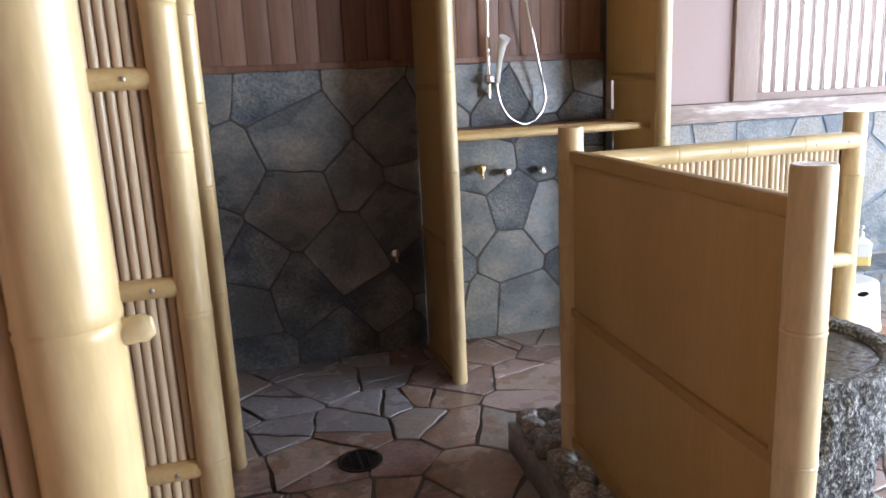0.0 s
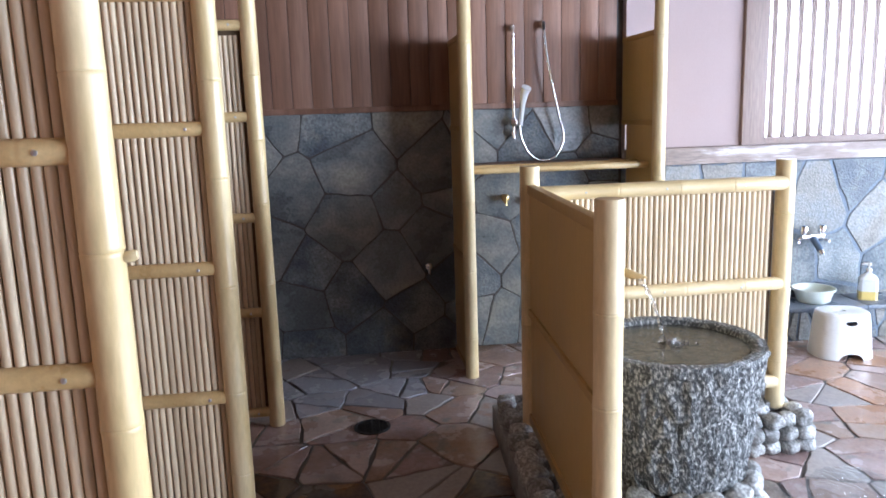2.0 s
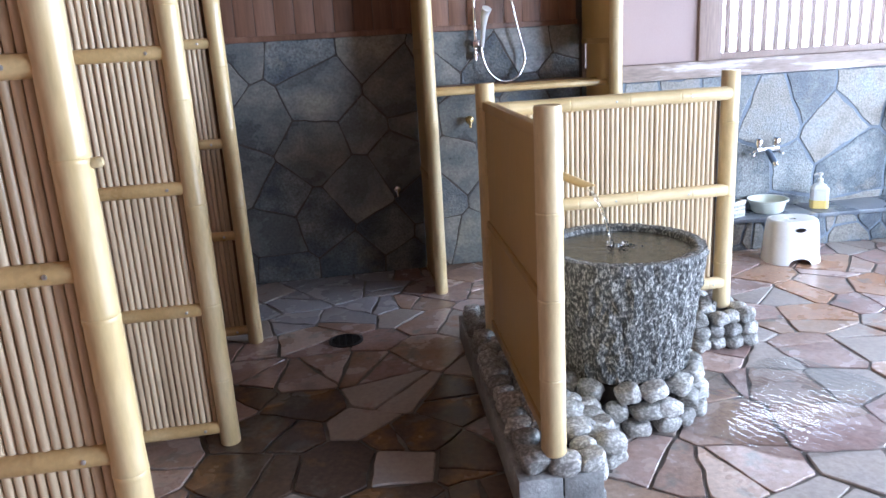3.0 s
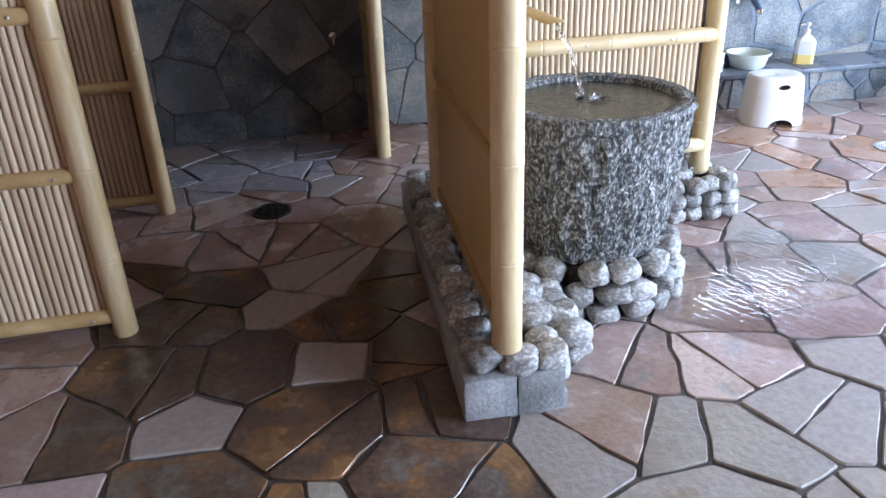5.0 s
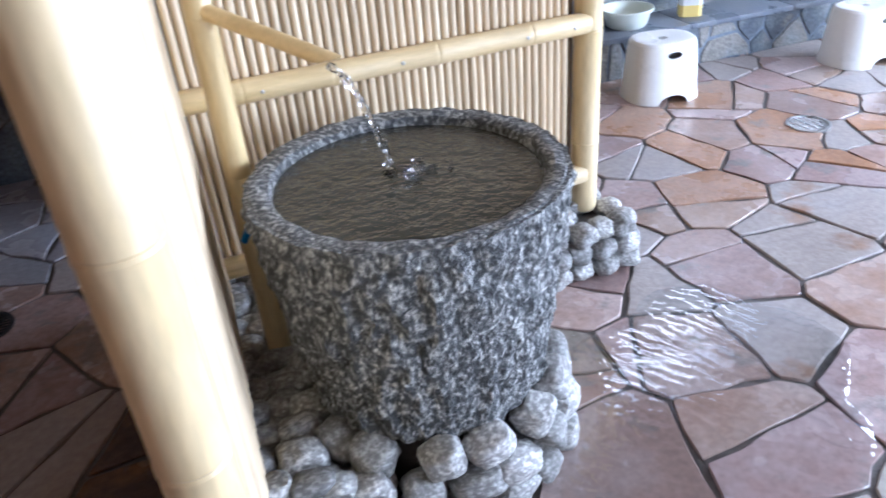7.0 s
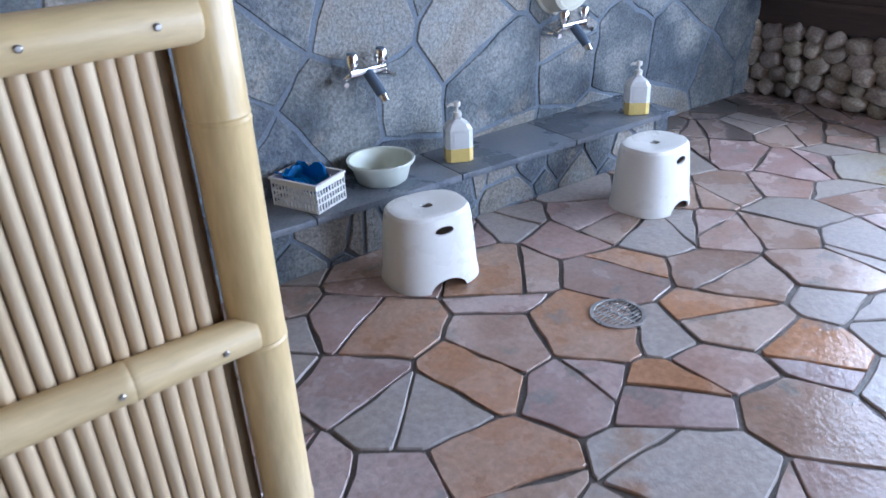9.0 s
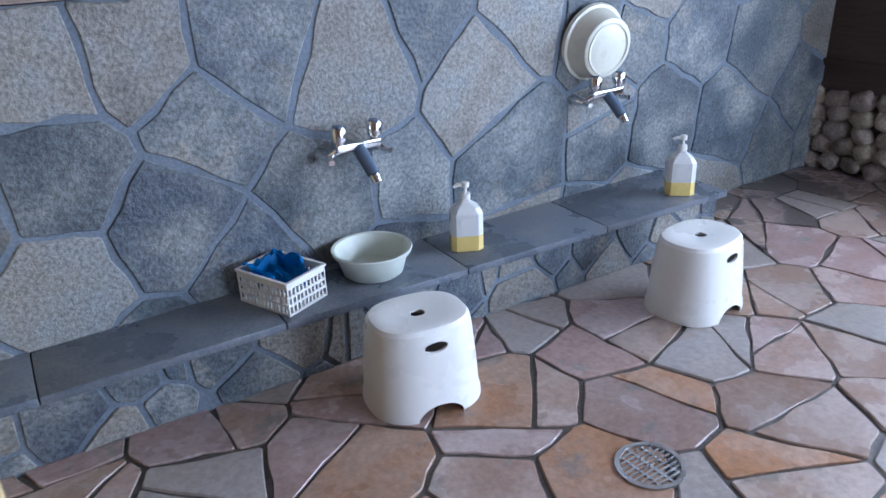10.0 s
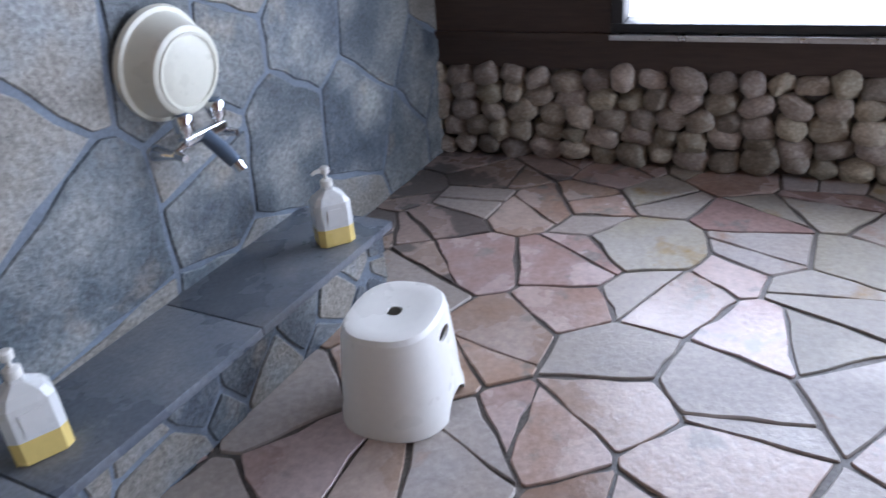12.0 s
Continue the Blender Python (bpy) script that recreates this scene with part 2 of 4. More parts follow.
def box(bm, x0, y0, z0, x1, y1, z1, bevel=0.0):
    g = bmesh.ops.create_cube(bm, size=1)
    bmesh.ops.scale(bm, vec=(x1 - x0, y1 - y0, z1 - z0), verts=g["verts"])
    bmesh.ops.translate(bm, vec=((x0 + x1) / 2, (y0 + y1) / 2, (z0 + z1) / 2), verts=g["verts"])
    if bevel:
        es = list({e for v in g["verts"] for e in v.link_edges})
        bmesh.ops.bevel(bm, geom=es, offset=bevel, segments=2, affect="EDGES", profile=0.6)
    return bm


def boxed(*a, **k):
    return box(bmesh.new(), *a, **k)


def ring_loft(bm, rings, close=True, cap=(True, True)):
    vs = [[bm.verts.new(p) for p in r] for r in rings]
    n = len(vs[0])
    for a, c in zip(vs, vs[1:]):
        for i in range(n if close else n - 1):
            bm.faces.new((a[i], a[(i + 1) % n], c[(i + 1) % n], c[i]))
    if cap[0]:
        bm.faces.new(vs[0][::-1])
    if cap[1]:
        bm.faces.new(vs[-1])
    return bm


def turned(profile, n=32, sx=1.0, sy=1.0, cap=(True, True), bm=None):
    """A surface of revolution round z from (radius, height) pairs."""
    bm = bm or bmesh.new()
    ring_loft(bm, [[(r * sx * math.cos(2 * math.pi * i / n), r * sy * math.sin(2 * math.pi * i / n), z) for i in range(n)] for r, z in profile], cap=cap)
    return bm


def tube(points, radius, n=12, bm=None):
    """A round tube along points; radius may be a list."""
    bm = bm or bmesh.new()
    pts = [Vector(p) for p in points]
    rings, side = [], None
    for i, p in enumerate(pts):
        d = (pts[min(i + 1, len(pts) - 1)] - pts[max(i - 1, 0)]).normalized()
        side = (side - d * side.dot(d)) if side else d.orthogonal()
        side.normalize()
        up = d.cross(side)
        r = radius[i] if isinstance(radius, (list, tuple)) else radius
        rings.append([p + (side * math.cos(a) + up * math.sin(a)) * r for a in (2 * math.pi * k / n for k in range(n))])
    return ring_loft(bm, rings)


def bamboo(length, r, n=24, gap=0.31, first=0.17, hollow=False, seed=0):
    """A culm along z from 0 to length, with swollen node rings and a slight waist between them."""
    rnd = random.Random(seed)
    prof, z, node = [(r * 0.93, 0.0), (r, 0.006)], 0.006, first
    while node < length - 0.05:
        prof += [(r * 0.985, (z + node) / 2), (r * 1.0, node - 0.012), (r * 1.035, node - 0.005), (r * 0.975, node), (r * 1.03, node + 0.004), (r * 1.0, node + 0.012)]
        z = node
        node += gap * rnd.uniform(0.85, 1.15)
    prof += [(r * 0.99, length - 0.006), (r * 0.94, length)]
    if hollow:
        prof += [(r * 0.82, length), (r * 0.80, length - 0.02)]
    return turned(prof, n)


def along(a, b):
    """The pose of a culm whose z runs from a to b."""
    a, b = Vector(a), Vector(b)
    q = (b - a).to_track_quat("Z", "Y")
    return Matrix.Translation(a) @ q.to_matrix().to_4x4()


def rail(name, a, b, r, parent, seed=0, material=None, gap=0.34):
    length = (Vector(b) - Vector(a)).length
    return part(name, bamboo(length, r, 16, gap, 0.07 + 0.09 * (seed % 3), seed=seed), material or BAMBOO_RAIL, parent, m=along(a, b))


def cut(ob_mesh, cutters):
    """Booleans cut into a mesh at build time; the helpers are removed again."""
    a = new("work", ob_mesh)
    extra = []
    for c in cutters:
        o = new("work_cutter", c)
        md = a.modifiers.new("cut", "BOOLEAN")
        md.operation, md.object, md.solver = "DIFFERENCE", o, "EXACT"
        extra.append(o)
    bpy.context.view_layer.update()
    dep = bpy.context.evaluated_depsgraph_get()
    me = bpy.data.meshes.new_from_object(a.evaluated_get(dep))
    me.validate()
    for o in (a, *extra):
        bpy.data.objects.remove(o)
    me.polygons.foreach_set("use_smooth", [True] * len(me.polygons))
    me.set_sharp_from_angle(angle=radians(38))
    return me


# ---- irregular stone pieces ----
def cells(seeds, x0, y0, x1, y1, joint, spread=0.035):
    """The convex cells round seeds within a rectangle, each drawn in by half a joint."""
    pts = np.array(seeds)
    rnd = random.Random(len(seeds))
    wt = [rnd.uniform(0, spread) for _ in seeds]
    out = []
    for i, s in enumerate(pts):
        poly = [Vector(p) for p in ((x0, y0), (x1, y0), (x1, y1), (x0, y1))]
        d = np.hypot(*(pts - s).T)
        for j in np.argsort(d)[1:22]:
            n = Vector(pts[j] - s)
            ln = n.length
            n /= ln
            lim = ln / 2 + (wt[i] - wt[j]) / (2 * ln) - joint / 2
            res = []
            for a, b in zip(poly, poly[1:] + poly[:1]):
                da, db = (a - Vector(s)).dot(n) - lim, (b - Vector(s)).dot(n) - lim
                if da <= 0:
                    res.append(a)
                if (da < 0) != (db < 0):
                    res.append(a + (b - a) * (da / (da - db)))
            poly = res
            if len(poly) < 3:
                break
        if len(poly) >= 3 and area(poly) > 0.0025:
            out.append(poly)
    return out


def clip_side(poly, p, n, lim):
    res = []
    for q, r in zip(poly, poly[1:] + poly[:1]):
        dq, dr = (q - p).dot(n) - lim, (r - p).dot(n) - lim
        if dq <= 0:
            res.append(q)
        if (dq < 0) != (dr < 0):
            res.append(q + (r - q) * (dq / (dq - dr)))
    return res


def area(poly):
    return abs(sum(q.x * r.y - r.x * q.y for q, r in zip(poly, poly[1:] + poly[:1]))) / 2


def crazy(polys, joint, limit, chance, seed):
    """Break some of the larger stones along a slanting line, as crazy paving is laid."""
    rnd = random.Random(seed)
    out = []
    for poly in polys:
        if area(poly) > limit and rnd.random() < chance:
            c = sum(poly, Vector((0, 0))) / len(poly)
            far = max(poly, key=lambda q: (q - c).length) - c
            ang = math.atan2(far.y, far.x) + rnd.uniform(-0.7, 0.7)
            n = Vector((math.cos(ang), math.sin(ang)))
            p = c + far * rnd.uniform(-0.3, 0.4)
            two = [clip_side(poly, p, n, -joint / 2), clip_side(poly, p, -n, -joint / 2)]
            if all(len(q) > 2 and area(q) > limit * 0.12 for q in two):
                out += two
                continue
        out.append(poly)
    return out


def scatter(x0, y0, x1, y1, gap, seed, fixed=(), tries=6000):
    rnd = random.Random(seed)
    pts = list(fixed)
    for _ in range(tries):
        p = (rnd.uniform(x0, x1), rnd.uniform(y0, y1))
        g = gap * rnd.uniform(0.5, 1.4)
        if all((p[0] - q[0]) ** 2 + (p[1] - q[1]) ** 2 > g * g for q in pts):
            pts.append(p)
    return pts


def slab_geometry(poly, thick, bevel, seed, rough=0.008):
    """Points and faces of one flat stone: edges chipped and wavering, rounded corners, top tilted by a hair. Middle at the origin."""
    rnd = random.Random(seed)
    c = sum(poly, Vector((0, 0))) / len(poly)
    pts = []
    for a, b in zip(poly, poly[1:] + poly[:1]):
        ln = (b - a).length
        if ln < 0.004:
            continue
        k = max(1, min(4, int(ln / 0.07)))
        cr = min(0.2, 0.009 / ln)
        ts = [cr] + [cr + (1 - 2 * cr) * i / k for i in range(1, k)] + [1 - cr]
        nrm = Vector((b - a).yx) * Vector((1, -1)) / ln
        for i, t in enumerate(ts):
            w = rnd.uniform(-rough, rough * 0.5) if 0 < i < len(ts) - 1 else rnd.uniform(-rough, 0) * 0.5
            pts.append(a + (b - a) * t + nrm * w)
    pts = [p - c for p in pts]
    n = len(pts)
    tx, ty = rnd.uniform(-0.005, 0.005), rnd.uniform(-0.005, 0.005)
    h = rnd.uniform(-0.0015, 0.0015)

    def top(p, dz):
        return (p.x, p.y, dz + h + tx * p.x + ty * p.y)
    v = [(p.x, p.y, -thick) for p in pts] + [top(p, -bevel) for p in pts] + [top(p * max(0.5, 1 - bevel / max(p.length, 0.02)), 0.0) for p in pts]
    f = [(r * n + i, r * n + (i + 1) % n, (r + 1) * n + (i + 1) % n, (r + 1) * n + i) for r in (0, 1) for i in range(n)]
    f.append(tuple(range(2 * n, 3 * n)))
    return c, v, f


def slab(name, poly, thick, bevel, seed, material, parent, frame_m, rough=0.008):
    c, v, f = slab_geometry(poly, thick, bevel, seed, rough)
    me = bpy.data.meshes.new(name)
    me.from_pydata(v, [], f)
    me.validate()
    me.materials.append(material)
    ob = new(name, me)
    ob.parent = parent
    ob.matrix_basis = frame_m @ Matrix.Translation((c.x, c.y, 0))
    return ob


def slabs_joined(name, polys, thick, bevel, seed, material, parent, frame_m, rough=0.008):
    V, F = [], []
    for i, poly in enumerate(polys):
        c, v, f = slab_geometry(poly, thick, bevel, seed + i, rough)
        k = len(V)
        V += [(x + c.x, y + c.y, z) for x, y, z in v]
        F += [tuple(a + k for a in q) for q in f]
    me = bpy.data.meshes.new(name)
    me.from_pydata(V, [], F)
    me.validate()
    me.materials.append(material)
    ob = new(name, me)
    ob.parent = parent
    ob.matrix_basis = frame_m
    return tagged(ob, kind="stuff")


def pebble_mesh(seed, material):
    bm = bmesh.new()
    bmesh.ops.create_icosphere(bm, subdivisions=3, radius=0.5)
    off = Vector((seed * 3.1, seed * 1.7, 0))
    for v in bm.verts:
        p = v.co.normalized()
        q = Vector([math.copysign(abs(c) ** 0.78, c) for c in p])
        v.co = q * 0.45 * (1 + 0.24 * noise.noise(p * 1.4 + off) + 0.06 * noise.noise(p * 4 + off))
    return mesh_of(bm, material, True, "pebble")


PEBBLES = [pebble_mesh(i, PEBBLE) for i in range(7)]
PEBBLES_WARM = [pebble_mesh(i + 20, PEBBLE_WARM) for i in range(7)]


def pebble(parent, x, y, z, sx, sy, sz, rnd, turn=0.0, kinds=None, tilt=14):
    ob = new("stone", rnd.choice(kinds or PEBBLES))
    ob.parent = parent
    ob.matrix_basis = pose(x, y, z, rnd.uniform(-tilt, tilt), rnd.uniform(-tilt, tilt), turn + rnd.uniform(-16, 16)) @ Matrix.Diagonal((sx, sy, sz, 1))
    return ob


# ---- structure ----
LEFT, EAST, NORTH, SOUTH, TOP = -1.08, 6.02, 3.60, -3.0, 2.9
ground = tagged(part("ground", boxed(-300, -300, -0.5, 300, 300, -0.12), GROUND), "pale gravel ground outside the bath house", "ground", kind="structure")
floor = tagged(part("floor", boxed(LEFT - 0.2, SOUTH - 0.2, -0.12, EAST + 0.35, NORTH + 0.25, -0.008), FLOOR_MORTAR), "wet floor of irregular reddish flagstones with dark joints", "floor", kind="structure")
ceiling = tagged(part("ceiling", boxed(LEFT - 0.2, SOUTH - 0.2, TOP, EAST + 0.35, NORTH + 0.3, TOP + 0.12), CEIL), "dark brown boarded ceiling", "ceiling", kind="structure")
wall_west = tagged(part("wall_west", boxed(LEFT - 0.15, SOUTH, -0.05, LEFT, NORTH, TOP), WOOD_RED), "brown boarded wall behind the bamboo partitions", "wall", kind="structure")
b = box(bmesh.new(), LEFT - 0.15, SOUTH - 0.15, -0.05, 4.1, SOUTH, TOP)
box(b, 4.1, SOUTH - 0.15, 2.35, 5.9, SOUTH, TOP)
box(b, 5.9, SOUTH - 0.15, -0.05, EAST + 0.2, SOUTH, TOP)
tagged(part("wall_south", b, WOOD_RED), "brown boarded wall with a wide open doorway", "wall", kind="structure")
wall_north = tagged(part("wall_north", boxed(LEFT - 0.15, NORTH, -0.05, 1.84, NORTH + 0.2, TOP), MORTAR_DARK), "shower wall of dark slate below and red-brown planks above", "wall", kind="structure")
# upper planks of the shower wall
rnd = random.Random(3)
x = LEFT
while x < 1.78:
    w = 0.125
    part("plank", boxed(0.001, -0.018, 0, w - 0.003, 0, TOP - 1.65, bevel=0.0012), WOOD_RED, wall_north, m=pose(x, NORTH, 1.65))
    x += w
part("trim_board", boxed(LEFT, NORTH - 0.03, 1.615, 1.80, NORTH, 1.65, bevel=0.004), WOOD_RED, wall_north)

part("mortar_bed", boxed(LEFT, NORTH - 0.003, 0, 1.82, NORTH, 1.615), MORTAR_DARK, wall_north)

# wall with taps and lattice window: its own frame, a little turned
TAPW = pose(1.84, 3.525, 0, 0, 0, -0.9)
TL = 4.32
b = box(bmesh.new(), 0, 0.0, -0.05, TL, 0.2, 1.20)
wall_tap = tagged(part("wall_tap", b, MORTAR, m=TAPW), "wall of large irregular blue-grey stones with pale mortar", "wall", kind="structure")
W0, W1, WZ0, WZ1 = 0.975, 2.9, 1.365, 2.30
for q in ((0, 1.32, W0 - 0.17, TOP), (W1 + 0.17, 1.32, TL, TOP), (W0 - 0.17, WZ1 + 0.1, W1 + 0.17, TOP)):
    tagged(part("wall_plaster", boxed(q[0], 0.01, q[1], q[2], 0.2, q[3]), PINK, m=TAPW), "dusky pink plaster wall above the stone wall", "wall", kind="structure")
tagged(part("trim_sill", boxed(0.0, -0.04, 1.205, TL, 0.2, 1.318, bevel=0.008), WOOD_GREY, m=TAPW), "weathered grey wooden sill beam with worn edges", "sill", kind="structure")
window = thing("window_1", TAPW, "wooden lattice window with upright bars and bright white panes", "window", kind="structure")
part("window_frame", boxed(W0 - 0.168, -0.02, 1.32, W0, 0.12, WZ1 + 0.1, bevel=0.006), WOOD_FRAME, window)
part("window_frame", boxed(W1, -0.02, 1.32, W1 + 0.168, 0.12, WZ1 + 0.1, bevel=0.006), WOOD_FRAME, window)
part("window_frame", boxed(W0, -0.015, WZ1, W1, 0.12, WZ1 + 0.1, bevel=0.006), WOOD_FRAME, window)
part("window_frame", boxed(W0, -0.015, 1.32, W1, 0.12, WZ0, bevel=0.006), WOOD_FRAME, window)
k = 0
bar = mesh_of(boxed(-0.014, 0.03, WZ0, 0.014, 0.06, WZ1, bevel=0.003), WOOD_FRAME)
while W0 + 0.07 + k * 0.092 < W1:
    part("slat", bar, None, window, m=pose(W0 + 0.07 + k * 0.092, 0, 0))
    k += 1

# east wall: pebble base, dark boards, long window
b = box(bmesh.new(), EAST + 0.06, SOUTH, -0.05, EAST + 0.25, NORTH + 0.1, 0.44)
wall_east = tagged(part("wall_east", b, MORTAR_DARK), "low wall of rounded river stones under dark boards", "wall", kind="structure")
EY0, EY1, EZ0, EZ1 = -2.8, 2.57, 0.645, 2.45
b = box(bmesh.new(), EAST + 0.03, SOUTH, 0.44, EAST + 0.25, NORTH + 0.1, EZ0 - 0.04)
box(b, EAST + 0.03, EY1 + 0.05, EZ0 - 0.04, EAST + 0.25, NORTH + 0.1, TOP)
box(b, EAST + 0.03, SOUTH, EZ0 - 0.04, EAST + 0.25, EY0 - 0.05, TOP)
box(b, EAST + 0.03, EY0 - 0.05, EZ1 + 0.05, EAST + 0.25, EY1 + 0.05, TOP)
tagged(part("wall_boards", b, WOOD_DARK), "dark brown boarded wall round the long window", "wall", kind="structure")
part("batten", boxed(EAST + 0.015, EY1 + 0.05, 0.565, EAST + 0.03, 3.5, 0.60, bevel=0.003), WOOD_DARK, wall_east)
window2 = thing("window_2", pose(0, 0, 0), "long window with a dark frame, bright outside", "window", kind="structure")
for a in ((EY0 - 0.05, EZ0 - 0.04, EY1 + 0.05, EZ0), (EY0 - 0.05, EZ1, EY1 + 0.05, EZ1 + 0.05), (EY0 - 0.05, EZ0, EY0, EZ1), (EY1, EZ0, EY1 + 0.05, EZ1), (0.45, EZ0, 0.5, EZ1)):
    part("window_frame", boxed(EAST + 0.0, a[0], a[1], EAST + 0.16, a[2], a[3], bevel=0.004), BLACK, window2)
part("window_sill", boxed(EAST - 0.03, EY0, EZ0 - 0.065, EAST + 0.03, EY1 + 0.05, EZ0 - 0.042, bevel=0.004), STEEL, window2)
haze = bpy.data.materials.new("bright_outdoors")
haze.use_nodes = True
hb = haze.node_tree.nodes["Principled BSDF"]
hb.inputs["Base Color"].default_value = (0.9, 0.9, 0.9, 1)
hb.inputs["Emission Color"].default_value = (0.95, 0.98, 1.0, 1)
hb.inputs["Emission Strength"].default_value = 4.2
tagged(part("backdrop", boxed(1.5, 5.6, -0.1, 6.0, 5.65, 3.6), haze), "bright white outdoors beyond the lattice window", "backdrop", kind="structure")
tagged(part("backdrop", boxed(8.4, -4.5, -0.1, 8.45, 5.0, 2.9), haze), "bright white outdoors beyond the long window", "backdrop", kind="structure")

# ---- bamboo partitions on the west side ----
SLAT_PITCH = 0.0245


def slat_mesh(length):
    return mesh_of(tube([(0, 0, 0), (0, 0, length * 0.33), (0, 0, length * 0.66), (0, 0, length)], [0.0112, 0.0118, 0.0112, 0.0118], 10), SLAT, True, "slat")


def slats(parent, a, b, z0, z1, mesh):
    """Thin canes side by side between two upright lines, before and behind a thin backing."""
    a, b = Vector(a), Vector(b)
    d = (b - a).normalized()
    nrm = Vector((d.y, -d.x, 0))
    n = int((b - a).length / SLAT_PITCH)
    rnd = random.Random(int(z0 * 100) + n)
    for i in range(n):
        p = a + d * (SLAT_PITCH * (i + 0.5))
        part("slat", mesh, None, parent, m=pose(p.x + nrm.x * rnd.uniform(-0.002, 0.002), p.y + nrm.y * rnd.uniform(-0.002, 0.002), z0, 0, 0, rnd.uniform(0, 360)))


def backing(parent, a, b, z0, z1, off=0.010):
    a, b = Vector(a), Vector(b)
    ang = math.degrees(math.atan2((b - a).y, (b - a).x))
    part("backing", boxed(0, off - 0.002, z0, (b - a).length, off + 0.002, z1), SLAT_BACK, parent, m=pose(a.x, a.y, 0, 0, 0, ang))


RAILS = ((1.985, 1.548, 1.112, 0.666, 0.12), (2.018, 1.569, 1.075, 0.589, 0.073), (2.043, 1.608, 1.108, 0.617, 0.076))
tall_slat = slat_mesh(1.92)
for i, (px, py, top) in enumerate(((-0.488, 0.190, 2.55), (-0.468, 1.410, 2.5), (-0.451, 2.515, 2.37))):
    scr = thing("bamboo_partition", pose(0, 0, 0), "tall bamboo partition with upright canes, cross rails and a thick post", "partition", "bamboo partitions")
    part("post", bamboo(top, 0.041, 28, 0.36, 0.22 + 0.07 * i, seed=i), BAMBOO, scr, m=pose(px, py, 0.0))
    for j, z in enumerate(RAILS[i]):
        rail("rail", (LEFT + 0.005, py, z), (px - 0.03, py, z), 0.026, scr, i + j)
    a, b = (LEFT + 0.01, py + 0.012, 0), (px - 0.038, py + 0.012, 0)
    slats(scr, a, b, RAILS[i][-1], RAILS[i][0], tall_slat)
    backing(scr, a, b, RAILS[i][-1], RAILS[i][0], 0.006)
    for j, z in enumerate(RAILS[i]):
        part("screw", turned([(0.006, 0), (0.006, 0.003), (0.003, 0.005)], 10), STEEL, scr, m=pose(px - 0.09, py - 0.025, z, 90))
    if i == 0:
        part("peg", tube([(0, 0, 0), (0.022, -0.004, 0.004), (0.028, -0.004, 0.005)], [0.011, 0.012, 0.008], 10), BAMBOO, scr, m=pose(px + 0.036, py, 1.342))
beam = thing("bamboo_beam", pose(0, 0, 0), "bamboo beam resting on the partition post", "beam")
rail("pole", (LEFT + 0.01, 2.505, 2.40), (-0.27, 2.505, 2.40), 0.038, beam, 1, BAMBOO)
rail("brace", (-0.40, 2.52, 2.36), (-0.24, 2.80, 2.22), 0.018, beam, 2)


def globe_lamp(m, label):
    t = thing("wall_lamp", m, label, "lamp", "globe wall lamps")
    part("base", turned([(0.085, 0), (0.085, 0.018), (0.07, 0.03), (0.05, 0.034)], 28), BLACK, t)
    part("globe", turned([(0.05, 0.034)] + [(0.10 * math.sin(a), 0.125 - 0.10 * math.cos(a)) for a in (radians(x) for x in range(36, 179, 12))], 32, cap=(True, True)), LAMP_GLASS, t)
    return t


LAMP = "round white glass wall lamp on a black base, unlit"
globe_lamp(pose(LEFT, 3.28, 2.41, 0, 90, 0), LAMP)
globe_lamp(pose(LEFT, 2.16, 2.37, 0, 90, 0), LAMP)
globe_lamp(pose(1.285, NORTH - 0.018, 2.43, 90, 0, 0), LAMP)

# ---- shower stalls ----
frame_thing = thing("shower_canopy", pose(0, 0, 0), "bamboo framed shower canopy with a dark board roof", "canopy")
part("post", bamboo(2.47, 0.040, 28, 0.42, 0.25, seed=11), BAMBOO, frame_thing, m=pose(0.68, 3.0, 0))
part("post", bamboo(2.47, 0.040, 28, 0.42, 0.33, seed=12), BAMBOO, frame_thing, m=pose(1.845, 3.0, 0))
rail("fascia", (-0.42, 2.985, 2.515), (2.0, 2.985, 2.525), 0.022, frame_thing, 4, BAMBOO, 0.5)
for px in (0.68, 1.845):
    rail("bearer", (px, 2.95, 2.47), (px, NORTH - 0.02, 2.47), 0.032, frame_thing, 5)
part("roof", boxed(LEFT + 0.005, 2.90, 2.548, 1.80, NORTH - 0.02, 2.575, bevel=0.003), WOOD_DARK, frame_thing)


def stall_wall(px, z0, z1, label, strips, gap=0.025):
    t = thing("stall_partition", pose(px, 0, 0), label, "partition", "shower partitions")
    part("panel", boxed(-0.011, 3.035, z0, 0.011, NORTH - gap, 1.484, bevel=0.003), BOARD, t)
    part("panel", boxed(-0.011, 3.035, 1.486, 0.011, NORTH - 0.025, z1, bevel=0.003), BOARD, t)
    for z in strips:
        part("strip", boxed(-0.018, 3.035, z - 0.016, 0.018, NORTH - 0.026, z + 0.016, bevel=0.004), BOARD_EDGE, t)
    return t


